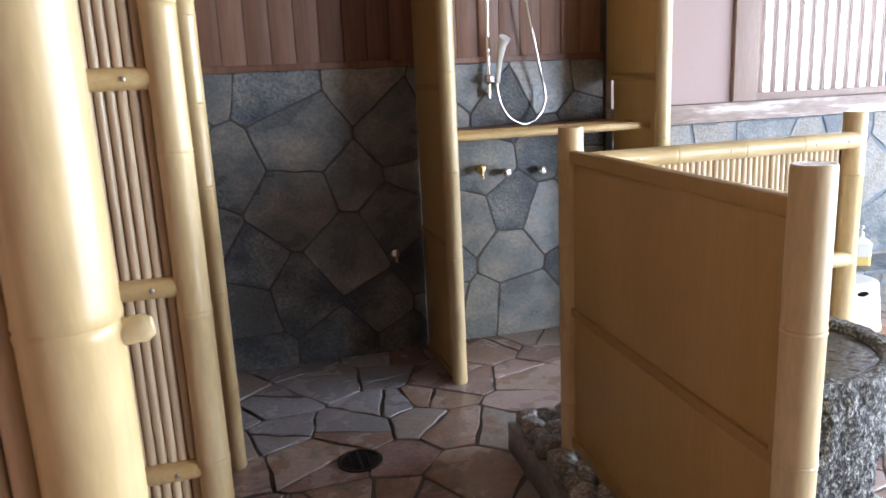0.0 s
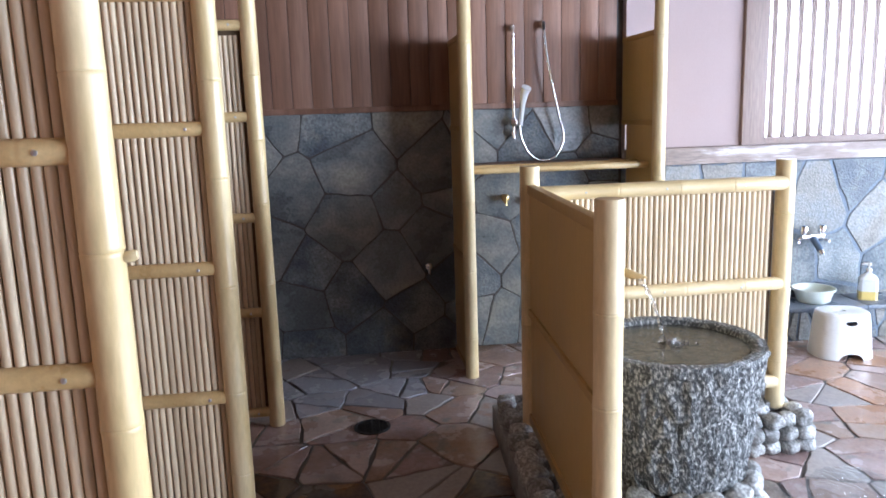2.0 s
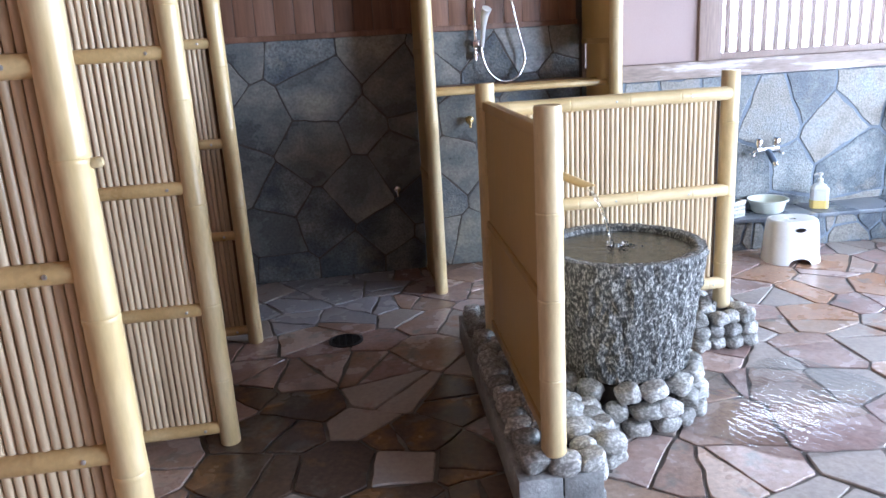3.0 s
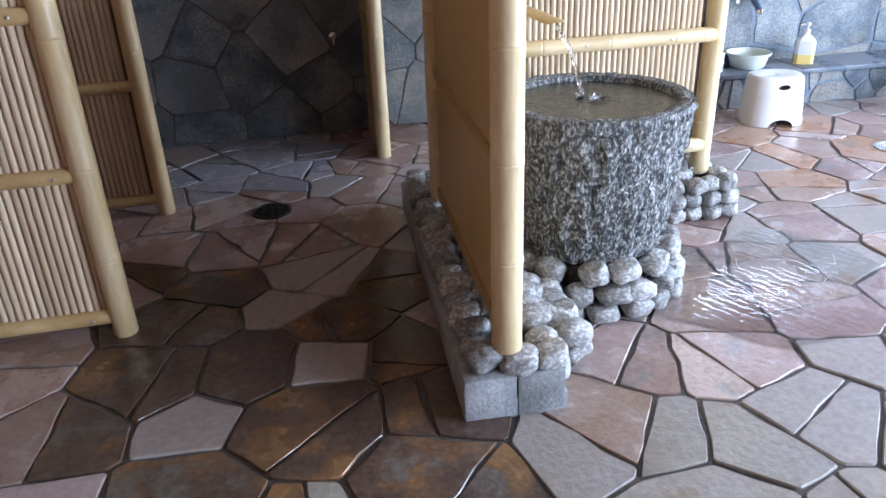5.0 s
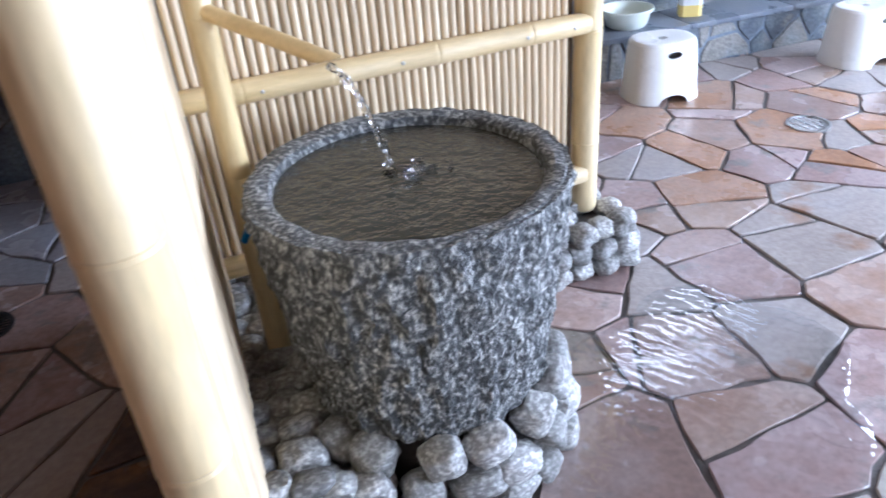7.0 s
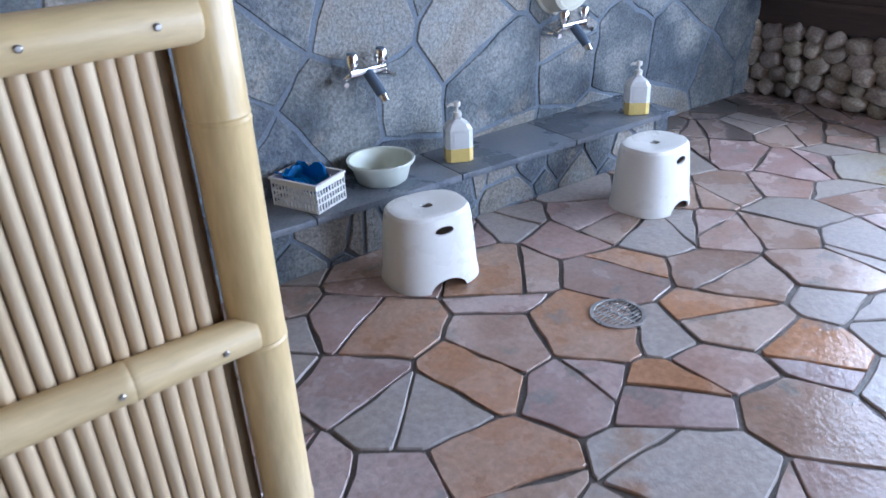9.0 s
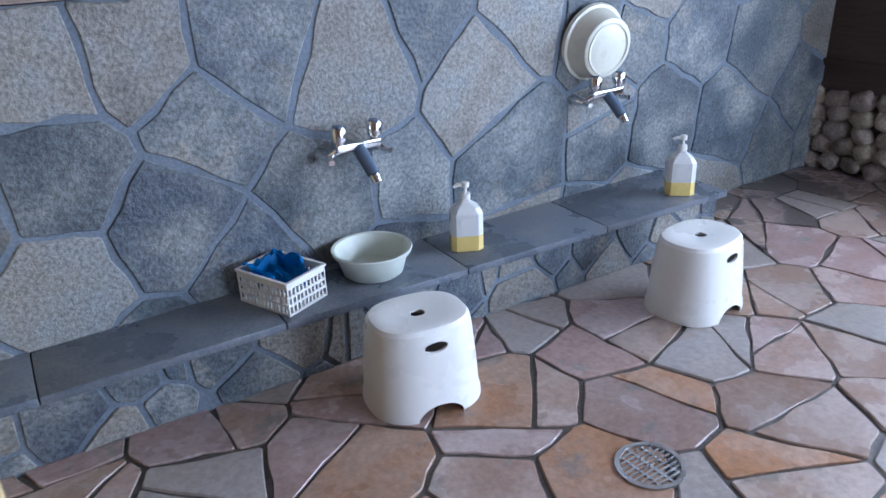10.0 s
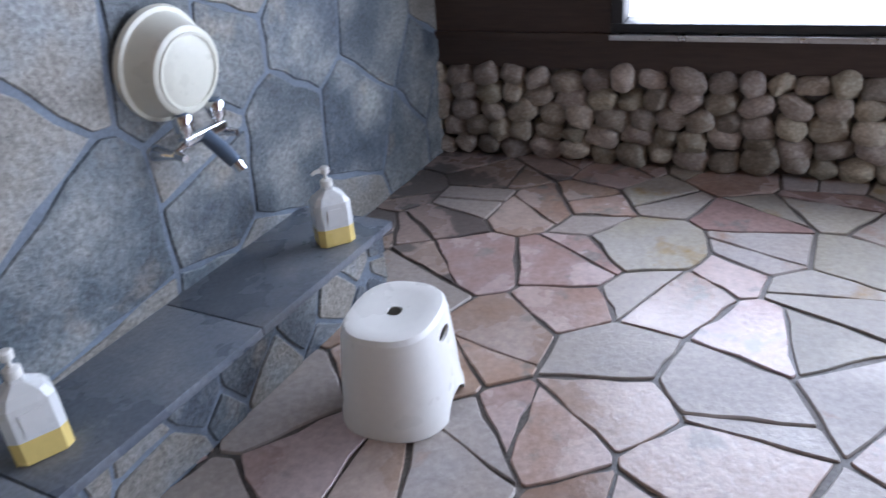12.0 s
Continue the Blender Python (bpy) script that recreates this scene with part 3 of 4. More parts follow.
stall_wall(0.68, 0.0, 2.04, "yellow board shower partition with cross strips", (0.016, 0.72, 1.5, 2.03))
stall_wall(1.845, 0.0, 2.04, "yellow board shower partition open at the top", (0.016, 0.72, 1.5, 2.03), 0.10)
shelf = thing("shower_shelf", pose(0, 0, 0), "narrow brown shower shelf with a bamboo front rail", "shelf")
part("board", boxed(0.72, 3.30, 1.24, 1.80, NORTH - 0.002, 1.265, bevel=0.003), WOOD_RED, shelf)
rail("front_rail", (0.705, 3.10, 1.25), (1.82, 3.10, 1.25), 0.020, shelf, 7)
rail("back_rail", (0.705, 3.27, 1.252), (1.82, 3.27, 1.252), 0.020, shelf, 8)

shower = thing("hand_shower", pose(1.08, NORTH - 0.018, 0), "chrome slide bar with hand shower and looping hose", "shower")
part("slide_bar", tube([(0, -0.055, 1.42), (0, -0.055, 2.13)], 0.012, 14), CHROME, shower)
for z in (1.455, 2.12):
    part("bracket", tube([(0, 0, z), (0, -0.062, z)], [0.022, 0.016], 14), CHROME, shower)
part("slider", boxed(-0.025, -0.085, 1.50, 0.025, -0.035, 1.55, bevel=0.008), CHROME, shower)
part("shower_head", tube([(0.035, -0.10, 1.50), (0.045, -0.11, 1.62), (0.055, -0.12, 1.70), (0.065, -0.15, 1.74)], [0.012, 0.016, 0.026, 0.032], 16), MILKY, shower)
part("outlet", tube([(0.20, 0, 2.14), (0.20, -0.06, 2.14), (0.20, -0.075, 2.10)], [0.026, 0.018, 0.014], 14), CHROME, shower)
hp = []
for i in range(29):
    u = i / 28
    if u < 0.55:
        v = u / 0.55
        hp.append((0.20 + 0.13 * v ** 1.6, -0.075 - 0.03 * math.sin(math.pi * v), 2.10 - 0.66 * v))
    else:
        v = (u - 0.55) / 0.45
        ang = math.pi * v
        hp.append((0.18 + 0.15 * math.cos(ang) - 0.0 * v, -0.08 - 0.02 * v, 1.44 - 0.20 * math.sin(ang) + 0.06 * v))
part("hose", tube(hp, 0.0085, 10), CHROME, shower)


def knob_tap(name, x, z, label, body, spread=0.0):
    t = thing(name, pose(x, NORTH - 0.012, z), label, "tap")
    part("body", tube([(0, 0, 0), (0, -0.06, 0)], [0.018, 0.015], 14), body, t)
    part("handle", turned([(0.012, 0), (0.026, 0.004), (0.028, 0.018), (0.022, 0.028), (0.008, 0.032)], 18), body, t, m=pose(0, -0.055, 0, 90))
    if spread:
        part("spout", tube([(0, -0.05, 0), (0, -0.085, -0.005), (0, -0.09, -0.05)], 0.009, 10), body, t)
    return t


knob_tap("wall_tap", 0.49, 0.60, "small chrome tap on the dark stone wall", CHROME, 1)
knob_tap("wall_tap", 1.015, 1.03, "old brass tap under the shower shelf", BRASS, 1)
knob_tap("shower_valve", 1.165, 1.00, "round chrome shower valve knob", CHROME)
knob_tap("shower_valve", 1.39, 0.995, "round chrome shower valve knob", CHROME)

# ---- water basin corner ----
AX, AY, CX, CY, BX, BY = 0.700, 0.690, 0.765, 1.855, 1.957, 1.862
kerb = thing("stone_kerb", pose(0.560, 0.634, 0, 0, 0, -3.4), "grey stone kerb topped with rounded river stones", "kerb")
part("kerb_stone", boxed(0, 0, -0.01, 0.30, 1.62, 0.06, bevel=0.006), CONCRETE, kerb)
for i, (y0, y1) in enumerate(((0, 0.01),)):
    for x0, x1 in ((0.0, 0.150), (0.154, 0.29)):
        part("block", boxed(x0, -0.004, 0.0, x1, 0.10, 0.135, bevel=0.006), CONCRETE, kerb)
for k in range(6):
    part("block", boxed(0.0, 0.104 + k * 0.253, 0.0, 0.055, 0.353 + k * 0.253, 0.125, bevel=0.006), CONCRETE, kerb)
rnd = random.Random(5)
y = 0.06
while y < 1.58:
    rows = (0.055, 0.15, 0.25) if int(y * 10) % 2 else (0.07, 0.175, 0.27)
    for x in rows:
        s = rnd.uniform(0.85, 1.15)
        pebble(kerb, x + rnd.uniform(-0.01, 0.01), y + rnd.uniform(-0.015, 0.015), 0.155 + rnd.uniform(-0.006, 0.012), 0.118 * s, 0.098 * s, 0.085 * s, rnd)
    y += 0.088
for k in range(10):
    for z in (0.05, 0.115):
        if k > 0 or z > 0.1:
            pebble(kerb, 0.29 + rnd.uniform(-0.01, 0.012), 0.06 + k * 0.10 + rnd.uniform(-0.01, 0.01), z, 0.085, 0.11, 0.078, rnd)

TUBX, TUBY, TUBR = 1.203, 1.352, 0.342
ring = thing("stone_ring", pose(TUBX, TUBY, 0), "ring of stacked rounded river stones under the stone basin", "stones")
part("core", turned([(0.25, 0.0), (0.25, 0.17)], 32), MORTAR_DARK, ring)
for z, r, n in ((0.035, 0.325, 18), (0.100, 0.318, 17), (0.170, 0.300, 15)):
    for i in range(n):
        a = 360 * (i + 0.5 * (n % 2) + rnd.uniform(-0.12, 0.12)) / n
        s = rnd.uniform(0.85, 1.2)
        pebble(ring, r * math.cos(radians(a)), r * math.sin(radians(a)), z + rnd.uniform(-0.008, 0.008), 0.105, 0.128 * s, 0.086 * rnd.uniform(0.85, 1.1), rnd, a)

bed = thing("stone_bed", pose(0, 0, 0), "bed of rounded river stones around the basin foot", "stones")
part("core", boxed(0.82, 0.80, -0.01, 0.96, 1.75, 0.07, bevel=0.02), MORTAR_DARK, bed)
for i in range(60):
    px, py = rnd.uniform(0.83, 1.02), rnd.uniform(0.74, 1.8)
    if math.hypot(px - TUBX, py - TUBY) > 0.34:
        pebble(bed, px, py, (0.06 if px > 0.96 else 0.12) + rnd.uniform(-0.01, 0.03), 0.12, 0.105, 0.085, rnd)

tub = thing("stone_basin", pose(TUBX, TUBY, 0.19), "rough hewn dark granite water basin brimming with water", "water basin")
bm = bmesh.new()
NS, prof = 160, []
H = 0.515
for i in range(46):
    v = i / 45
    prof.append((0.272 + (TUBR - 0.272) * (v ** 0.85), v * H))
rings = []
for r, z in prof:
    row = []
    for i in range(NS):
        a = 2 * math.pi * i / NS
        p = Vector((math.cos(a) * r, math.sin(a) * r, z))
        d = 0.016 * noise.noise(Vector((a * 9, z * 13, 3))) + 0.011 * noise.noise(Vector((math.cos(a) * 26, math.sin(a) * 26, z * 34)))
        if z > H - 0.02:
            d = d * 0.5 - 0.004
        k = 1 + d / r
        row.append((p.x * k, p.y * k, z + 0.004 * noise.noise(Vector((a * 7, 1, 2))) * (z > H - 0.02)))
    rings.append(row)
rings.append([(x * (1 - 0.030 / TUBR), y * (1 - 0.030 / TUBR), H - 0.004) for x, y, z in rings[-1]])
ring_loft(bm, rings, cap=(True, False))
part("body", bm, GRANITE, tub, smooth=True)
bm = turned([(TUBR - 0.010, H - 0.012), (TUBR - 0.016, H + 0.001), (0.305, H + 0.003), (0.288, H - 0.004), (0.280, H - 0.03), (0.262, H - 0.3), (0.05, H - 0.36)], 96, cap=(False, True))
for v in bm.verts:
    v.co += Vector((0, 0, 0.006 * noise.noise(v.co * 22) + 0.004 * noise.noise(v.co * 60))) if v.co.z > H - 0.02 else Vector()
part("rim", bm, GRANITE, tub, "smoother worn rim")
bm = turned([(0.2815, H - 0.021), (0.2, H - 0.021), (0.12, H - 0.021), (0.06, H - 0.021), (0.02, H - 0.021)], 72, cap=(False, True))
water = tagged(part("water", bm, DEEP, m=pose(TUBX, TUBY, 0.19)), "still dark water filling the stone basin", "water")
WZ = 0.19 + H - 0.021

spout = thing("bamboo_spout", pose(0, 0, 0), "bamboo water spout on a short bamboo post", "water spout")
part("post", bamboo(0.92, 0.030, 24, 0.33, 0.2, hollow=True, seed=21), BAMBOO, spout, m=pose(0.885, 1.60, 0.17))
part("cap", turned([(0.033, 0), (0.034, 0.012), (0.026, 0.016)], 20), BAMBOO_RAIL, spout, m=pose(0.885, 1.60, 1.085))
part("hose_end", tube([(0, 0, 0), (0.012, -0.012, 0.03), (0.03, -0.02, 0.045)], [0.008, 0.009, 0.007], 10), BLUE_CLOTH, spout, "short blue hose end", m=pose(0.86, 1.56, 0.52))
SA, SB = Vector((0.893, 1.585, 1.030)), Vector((1.082, 1.402, 0.945))
bm = bmesh.new()
rows, ln = [], (SB - SA).length
for i in range(9):
    z = ln * i / 8
    row = [(0.017 * math.cos(a), 0.017 * math.sin(a), z + (0.030 * math.sin(a) if i == 8 else 0)) for a in (2 * math.pi * k / 20 for k in range(20))]
    rows.append(row)
inner = [[(x * 0.8, y * 0.8, z) for x, y, z in r] for r in rows]
ring_loft(bm, rows + inner[::-1][:4], cap=(True, True))
part("pipe", bm, BAMBOO_RAIL, spout, "slanted cut bamboo pipe", m=along(SA, SB))
jet = []
for i in range(13):
    u = i / 12
    jet.append((SB.x + 0.105 * u, SB.y - 0.012 * u, SB.z - 0.012 - (SB.z - 0.012 - WZ) * (0.25 * u + 0.75 * u * u)))
bm = tube(jet, [0.007 + 0.0025 * math.sin(i * 2.1) for i in range(13)], 10)
stream = thing("water_stream", pose(0, 0, 0), "thin stream of clear water falling into the basin", "water")
part("jet", bm, LIQUID, stream)
for i in range(16):
    bm = bmesh.new()
    bmesh.ops.create_icosphere(bm, subdivisions=2, radius=rnd.uniform(0.004, 0.011))
    part("droplet", bm, LIQUID, stream, m=pose(jet[-1][0] + rnd.gauss(0.03, 0.035), jet[-1][1] + rnd.gauss(0, 0.025), WZ + rnd.uniform(0, 0.012)) @ Matrix.Diagonal((1.5, 1.2, 0.7, 1)))

# low screen of yellow boards
scr = thing("board_screen", pose(0, 0, 0), "low screen of yellow boards between bamboo posts", "screen")
PA = bamboo(1.16, 0.043, 28, 0.32, 0.28, hollow=False, seed=31)
part("post", PA, BAMBOO, scr, m=pose(AX, AY, 0.19))
ang = math.degrees(math.atan2(CY - AY, CX - AX))
LA = math.hypot(CX - AX, CY - AY)
for z0, z1 in ((0.245, 0.705), (0.735, 1.245)):
    part("board", boxed(0.04, -0.008, z0, LA - 0.03, 0.008, z1, bevel=0.002), BOARD, scr, m=pose(AX, AY, 0, 0, 0, ang))
for z, h in ((0.225, 0.045), (0.72, 0.034), (1.262, 0.042)):
    part("strip", boxed(0.036, -0.019, z - h / 2, LA - 0.03, 0.019, z + h / 2, bevel=0.006), BOARD_EDGE if z < 1 else BOARD, scr, m=pose(AX, AY, 0, 0, 0, ang))
for s in (-1, 1):
    part("edge_strip", boxed(0.036, s * 0.014 - 0.004, 0.25, 0.062, s * 0.014 + 0.004, 1.24, bevel=0.002), BOARD, scr, m=pose(AX, AY, 0, 0, 0, ang))

# canes on the basin side of the board screen
slats(scr, (AX + 0.034, AY + 0.05, 0), (CX + 0.034, CY - 0.05, 0), 0.27, 1.25, slat_mesh(0.97))

# low bamboo fence
fen = thing("bamboo_fence", pose(0, 0, 0), "low bamboo fence of thin canes with three rails", "fence")
part("post", bamboo(1.18, 0.043, 28, 0.32, 0.2, seed=32), BAMBOO, fen, m=pose(CX, CY, 0.18))
part("post", bamboo(1.18, 0.043, 28, 0.34, 0.24, seed=33), BAMBOO, fen, m=pose(BX, BY, 0.165))
d = (Vector((BX, BY, 0)) - Vector((CX, CY, 0))).normalized()
nv = Vector((d.y, -d.x, 0))
for i, (z, r) in enumerate(((1.24, 0.033), (0.775, 0.031), (0.30, 0.031))):
    a = Vector((CX, CY, z)) + d * 0.03 + nv * 0.020
    c = Vector((BX, BY, z)) - d * 0.015 + nv * 0.020
    rail("rail", a, c, r, fen, i, BAMBOO, 0.26)
    for u in (0.18, 0.5, 0.82, 0.95):
        p = a.lerp(c, u) + nv * (r - 0.001)
        part("screw", turned([(0.005, 0), (0.005, 0.002), (0.003, 0.004)], 10), STEEL, fen, m=pose(p.x, p.y, p.z, 90, 0, math.degrees(math.atan2(d.y, d.x))))
fence_slat = slat_mesh(0.99)
slats(fen, (CX + 0.05, CY + 0.008, 0), (BX - 0.045, BY + 0.004, 0), 0.27, 1.25, fence_slat)
backing(fen, (CX + 0.05, CY + 0.008, 0), (BX - 0.045, BY + 0.004, 0), 0.28, 1.24, 0.008)

foot = thing("stone_pile", pose(BX - 0.06, BY + 0.015, 0), "small pile of rounded river stones under the fence post", "stones")
part("core", boxed(-0.12, -0.14, -0.01, 0.11, 0.14, 0.15, bevel=0.03), MORTAR_DARK, foot)
for z, s in ((0.035, 1.0), (0.095, 0.97), (0.155, 0.92)):
    pts = [(-0.13 + 0.26 * i / 3, -0.165) for i in range(4)] + [(0.135, -0.15 + 0.30 * i / 3) for i in range(4)] + [(-0.13 + 0.26 * i / 3, 0.16) for i in range(4)] + [(-0.15, -0.08 + 0.16 * i) for i in range(2)]
    for px, py in pts:
        pebble(foot, px * s + rnd.uniform(-0.012, 0.012), py * s + rnd.uniform(-0.01, 0.01), z, 0.095, 0.10, 0.075, rnd)
for i in range(9):
    pebble(foot, rnd.uniform(-0.10, 0.10), rnd.uniform(-0.12, 0.12), 0.175, 0.10, 0.10, 0.07, rnd)

# ---- ledge with wash things ----
LZ = 0.232
ledge = thing("stone_ledge", pose(1.86, 3.249, 0, 0, 0, -3.1) @ Matrix.Translation((-1.86, -3.088, 0)), "low blue-grey slate ledge along the stone wall", "ledge")
part("riser", boxed(1.86, 3.12, -0.01, 4.75, 3.46, LZ - 0.03), MORTAR, ledge)
xs = (1.86, 2.05, 2.75, 3.427, 4.083, 4.785)
for a, c in zip(xs, xs[1:]):
    part("slab", boxed(a + 0.002, 3.088, LZ - 0.028, c - 0.002, 3.482, LZ, bevel=0.004), LEDGE, ledge)
rp = cells(scatter(1.86, 0.0, 4.79, LZ - 0.03, 0.17, 9, tries=800), 1.86, 0.0, 4.755, LZ - 0.032, 0.012)
for i, p in enumerate(rp):
    slab("stone", p, 0.03, 0.004, i, (STONE_BLUE, STONE_BLUE, STONE_TAN)[i % 3], ledge, pose(0, 3.112, 0, 90))
rp = cells([(0.08, 0.1), (0.25, 0.1)], 0.0, 0.0, 0.32, LZ - 0.032, 0.012)
for i, p in enumerate(rp):
    slab("stone", p, 0.03, 0.004, i + 90, STONE_BLUE, ledge, pose(4.756, 3.115, 0, 90, 0, 90))


def mixer(x, y, z):
    t = thing("mixer_tap", pose(x, y, z), "chrome two-handle bath mixer tap on the stone wall", "tap", "mixer taps")
    part("body", boxed(-0.085, -0.018, -0.014, 0.085, 0.018, 0.014, bevel=0.007), CHROME, t)
    for s in (-1, 1):
        part("inlet", tube([(s * 0.105, 0.085, -0.03), (s * 0.105, 0.02, -0.03), (s * 0.075, 0.0, -0.004)], [0.028, 0.013, 0.013], 14), CHROME, t)
        h = part("handle", turned([(0.017, 0), (0.017, 0.012), (0.026, 0.016), (0.029, 0.055), (0.024, 0.064), (0.012, 0.066)], 12), CHROME, t, m=pose(s * 0.068, -0.002, 0.012))
        part("cap", turned([(0.018, 0.064), (0.018, 0.068), (0.008, 0.069)], 16), RUBBER, h)
        part("screw_cap", tube([(s * 0.105, 0.01, -0.03), (s * 0.112, -0.025, -0.034)], [0.014, 0.011], 12), CHROME, t)
    part("spout", tube([(0, -0.005, -0.006), (0.004, -0.05, -0.045), (0.010, -0.085, -0.085)], [0.022, 0.023, 0.021], 18), RUBBER, t, "blue-grey sleeve")
    part("spout_tip", tube([(0.010, -0.085, -0.085), (0.014, -0.10, -0.108)], [0.019, 0.017], 16), CHROME, t)
    return t


m1 = mixer(3.158, 3.420, 0.676)
copy_thing(m1, pose(4.315, 3.400, 0.684))


def stool(x, y, rz):
    def sup(a, r, sx, sy, e=2.6):
        c, s = math.cos(a), math.sin(a)
        return (sx * r * math.copysign(abs(c) ** (2 / e), c), sy * r * math.copysign(abs(s) ** (2 / e), s))

    def loft(levels, cap):
        bm = bmesh.new()
        ring_loft(bm, [[(*sup(2 * math.pi * i / 56, 1, sx, sy), z) for i in range(56)] for sx, sy, z in levels], cap=cap)
        return bm
    outer = [(0.182, 0.158, 0.0), (0.181, 0.157, 0.02), (0.176, 0.151, 0.04), (0.170, 0.143, 0.14), (0.160, 0.131, 0.25), (0.155, 0.126, 0.275), (0.146, 0.117, 0.287), (0.130, 0.10, 0.290), (0.10, 0.075, 0.286), (0.022, 0.020, 0.283)]
    inner = [(0.022, 0.020, 0.276), (0.14, 0.112, 0.276), (0.152, 0.123, 0.24), (0.163, 0.136, 0.14), (0.176, 0.152, 0.0)]
    bm = loft(outer + inner, (False, False))
    n = 56
    bm.verts.ensure_lookup_table()
    last = len(outer + inner) - 1
    for i in range(n):
        bm.faces.new((bm.verts[last * n + i], bm.verts[last * n + (i + 1) % n], bm.verts[(i + 1) % n], bm.verts[i]))
    body = mesh_of(bm, PLASTIC, True)
    slot = turned([(0.016, -0.4), (0.016, 0.4)], 24, 2.3, 1.0)
    bmesh.ops.transform(slot, matrix=pose(0, 0, 0.232, 90), verts=slot.verts)
    arch = turned([(0.05, -0.4), (0.05, 0.4)], 28, 1.5, 0.9)
    bmesh.ops.transform(arch, matrix=pose(0, 0, -0.002, 90), verts=arch.verts)
    me = cut(body, [mesh_of(slot, PLASTIC), mesh_of(arch, PLASTIC)])
    t = thing("bath_stool", pose(x, y, 0, 0, 0, rz), "white plastic bath stool with a handle slot", "stool", "bath stools")
    for nm, keep in (("body", False), ("seat", True)):
        half = bmesh.new()
        half.from_mesh(me)
        bmesh.ops.delete(half, geom=[f for f in half.faces if (min(v.co.z for v in f.verts) > 0.2745) != keep], context="FACES")
        part(nm, half, PLASTIC, t)
    return t


st = stool(3.059, 2.927, -9)
copy_thing(st, pose(4.190, 2.779, 0, 0, 0, 6))


def bottle(x, y, rz, fill):
    t = thing("soap_bottle", pose(x, y, LZ, 0, 0, rz), "clear pump bottle part full of yellow body soap", "bottle", "pump bottles")

    def level(w, dd, z, c=0.32):
        return [(sx * w * kx, sy * dd * ky, z) for sx, sy, kx, ky in ((1, 1, 1, 1 - c), (1, 1, 1 - c, 1), (-1, 1, 1 - c, 1), (-1, 1, 1, 1 - c), (-1, -1, 1, 1 - c), (-1, -1, 1 - c, 1), (1, -1, 1 - c, 1), (1, -1, 1, 1 - c))]
    bm = ring_loft(bmesh.new(), [level(0.056, 0.042, 0), level(0.060, 0.046, 0.004), level(0.060, 0.046, fill)])
    part("soap", bm, SHAMPOO, t, "yellow liquid soap", smooth=False)
    bm = ring_loft(bmesh.new(), [level(0.060, 0.046, fill + 0.0005), level(0.060, 0.046, 0.145), level(0.046, 0.036, 0.166), level(0.018, 0.018, 0.186), level(0.016, 0.016, 0.198)])
    part("body", bm, MILKY, t, "milky translucent plastic", smooth=False)
    part("collar", turned([(0.019, 0.196), (0.019, 0.215), (0.012, 0.22)], 20), PLASTIC, t)
    part("pump", turned([(0.006, 0.218), (0.006, 0.238), (0.015, 0.240), (0.016, 0.256), (0.012, 0.260)], 18), PLASTIC, t)
    part("nozzle", tube([(0, 0, 0.250), (-0.03, -0.004, 0.250), (-0.045, -0.006, 0.243)], [0.008, 0.007, 0.005], 10), PLASTIC, t)
    part("label", boxed(-0.024, -0.0485, fill + 0.012, 0.024, -0.0472, 0.13), PAPER, t, "faint pale label")
    return t


b1 = bottle(3.528, 3.319, -28, 0.062)
copy_thing(b1, pose(4.594, 3.207, LZ, 0, 0, -42))


def bowl(material, name, label, m, r=0.14, h=0.10):
    t = thing(name, m, label, "wash bowl")
    pr = [(r * 0.74, 0.0), (r * 0.80, 0.006), (r * 0.93, h * 0.72), (r * 0.96, h * 0.80), (r * 1.04, h * 0.83), (r * 1.07, h * 0.96), (r * 1.05, h), (r * 0.97, h * 0.97), (r * 0.90, h * 0.70), (r * 0.76, 0.014), (r * 0.3, 0.010)]
    part("body", turned(pr, 48), material, t)
    part("foot_ring", turned([(r * 0.70, 0.0), (r * 0.70, -0.004), (r * 0.64, -0.004), (r * 0.64, 0.0)], 40, cap=(False, False)), material, t)
    return t


bowl(PLASTIC_GREEN, "wash_bowl", "pale green plastic wash bowl on the ledge", pose(3.145, 3.352, LZ + 0.004), 0.133, 0.095)
wb = bowl(PLASTIC_SCREEN, "wash_bowl", "cream plastic wash bowl leaning upright above the tap", pose(4.283, 3.368, 0.868, -82, 0, -4), 0.148, 0.105)

bask = thing("plastic_basket", pose(2.812, 3.365, LZ, 0, 0, 22), "white slotted plastic basket holding a blue cloth", "basket")
bm = bmesh.new()
BW, BD, BH = 0.085, 0.11, 0.115
part("bottom", boxed(-BW + 0.01, -BD + 0.01, 0.0, BW - 0.01, BD - 0.01, 0.005), PLASTIC, bask)


def basket_side(half, dist, m, name):
    bm = bmesh.new()
    n = int(half * 2 / 0.0165)
    for k in range(n + 1):
        u = -half + 2 * half * k / n
        box(bm, u - 0.003, dist - 0.002, 0.0, u + 0.003, dist + 0.002, BH)
    for z in (0.004, 0.036, 0.064, 0.095):
        box(bm, -half, dist - 0.0025, z - 0.004, half, dist + 0.0025, z + 0.004 + (0.012 if z > 0.09 else 0))
    box(bm, -half - 0.006, dist - 0.004, BH - 0.006, half + 0.006, dist + 0.008, BH + 0.002, bevel=0.002)
    part(name, bm, PLASTIC, bask, m=m, smooth=False)


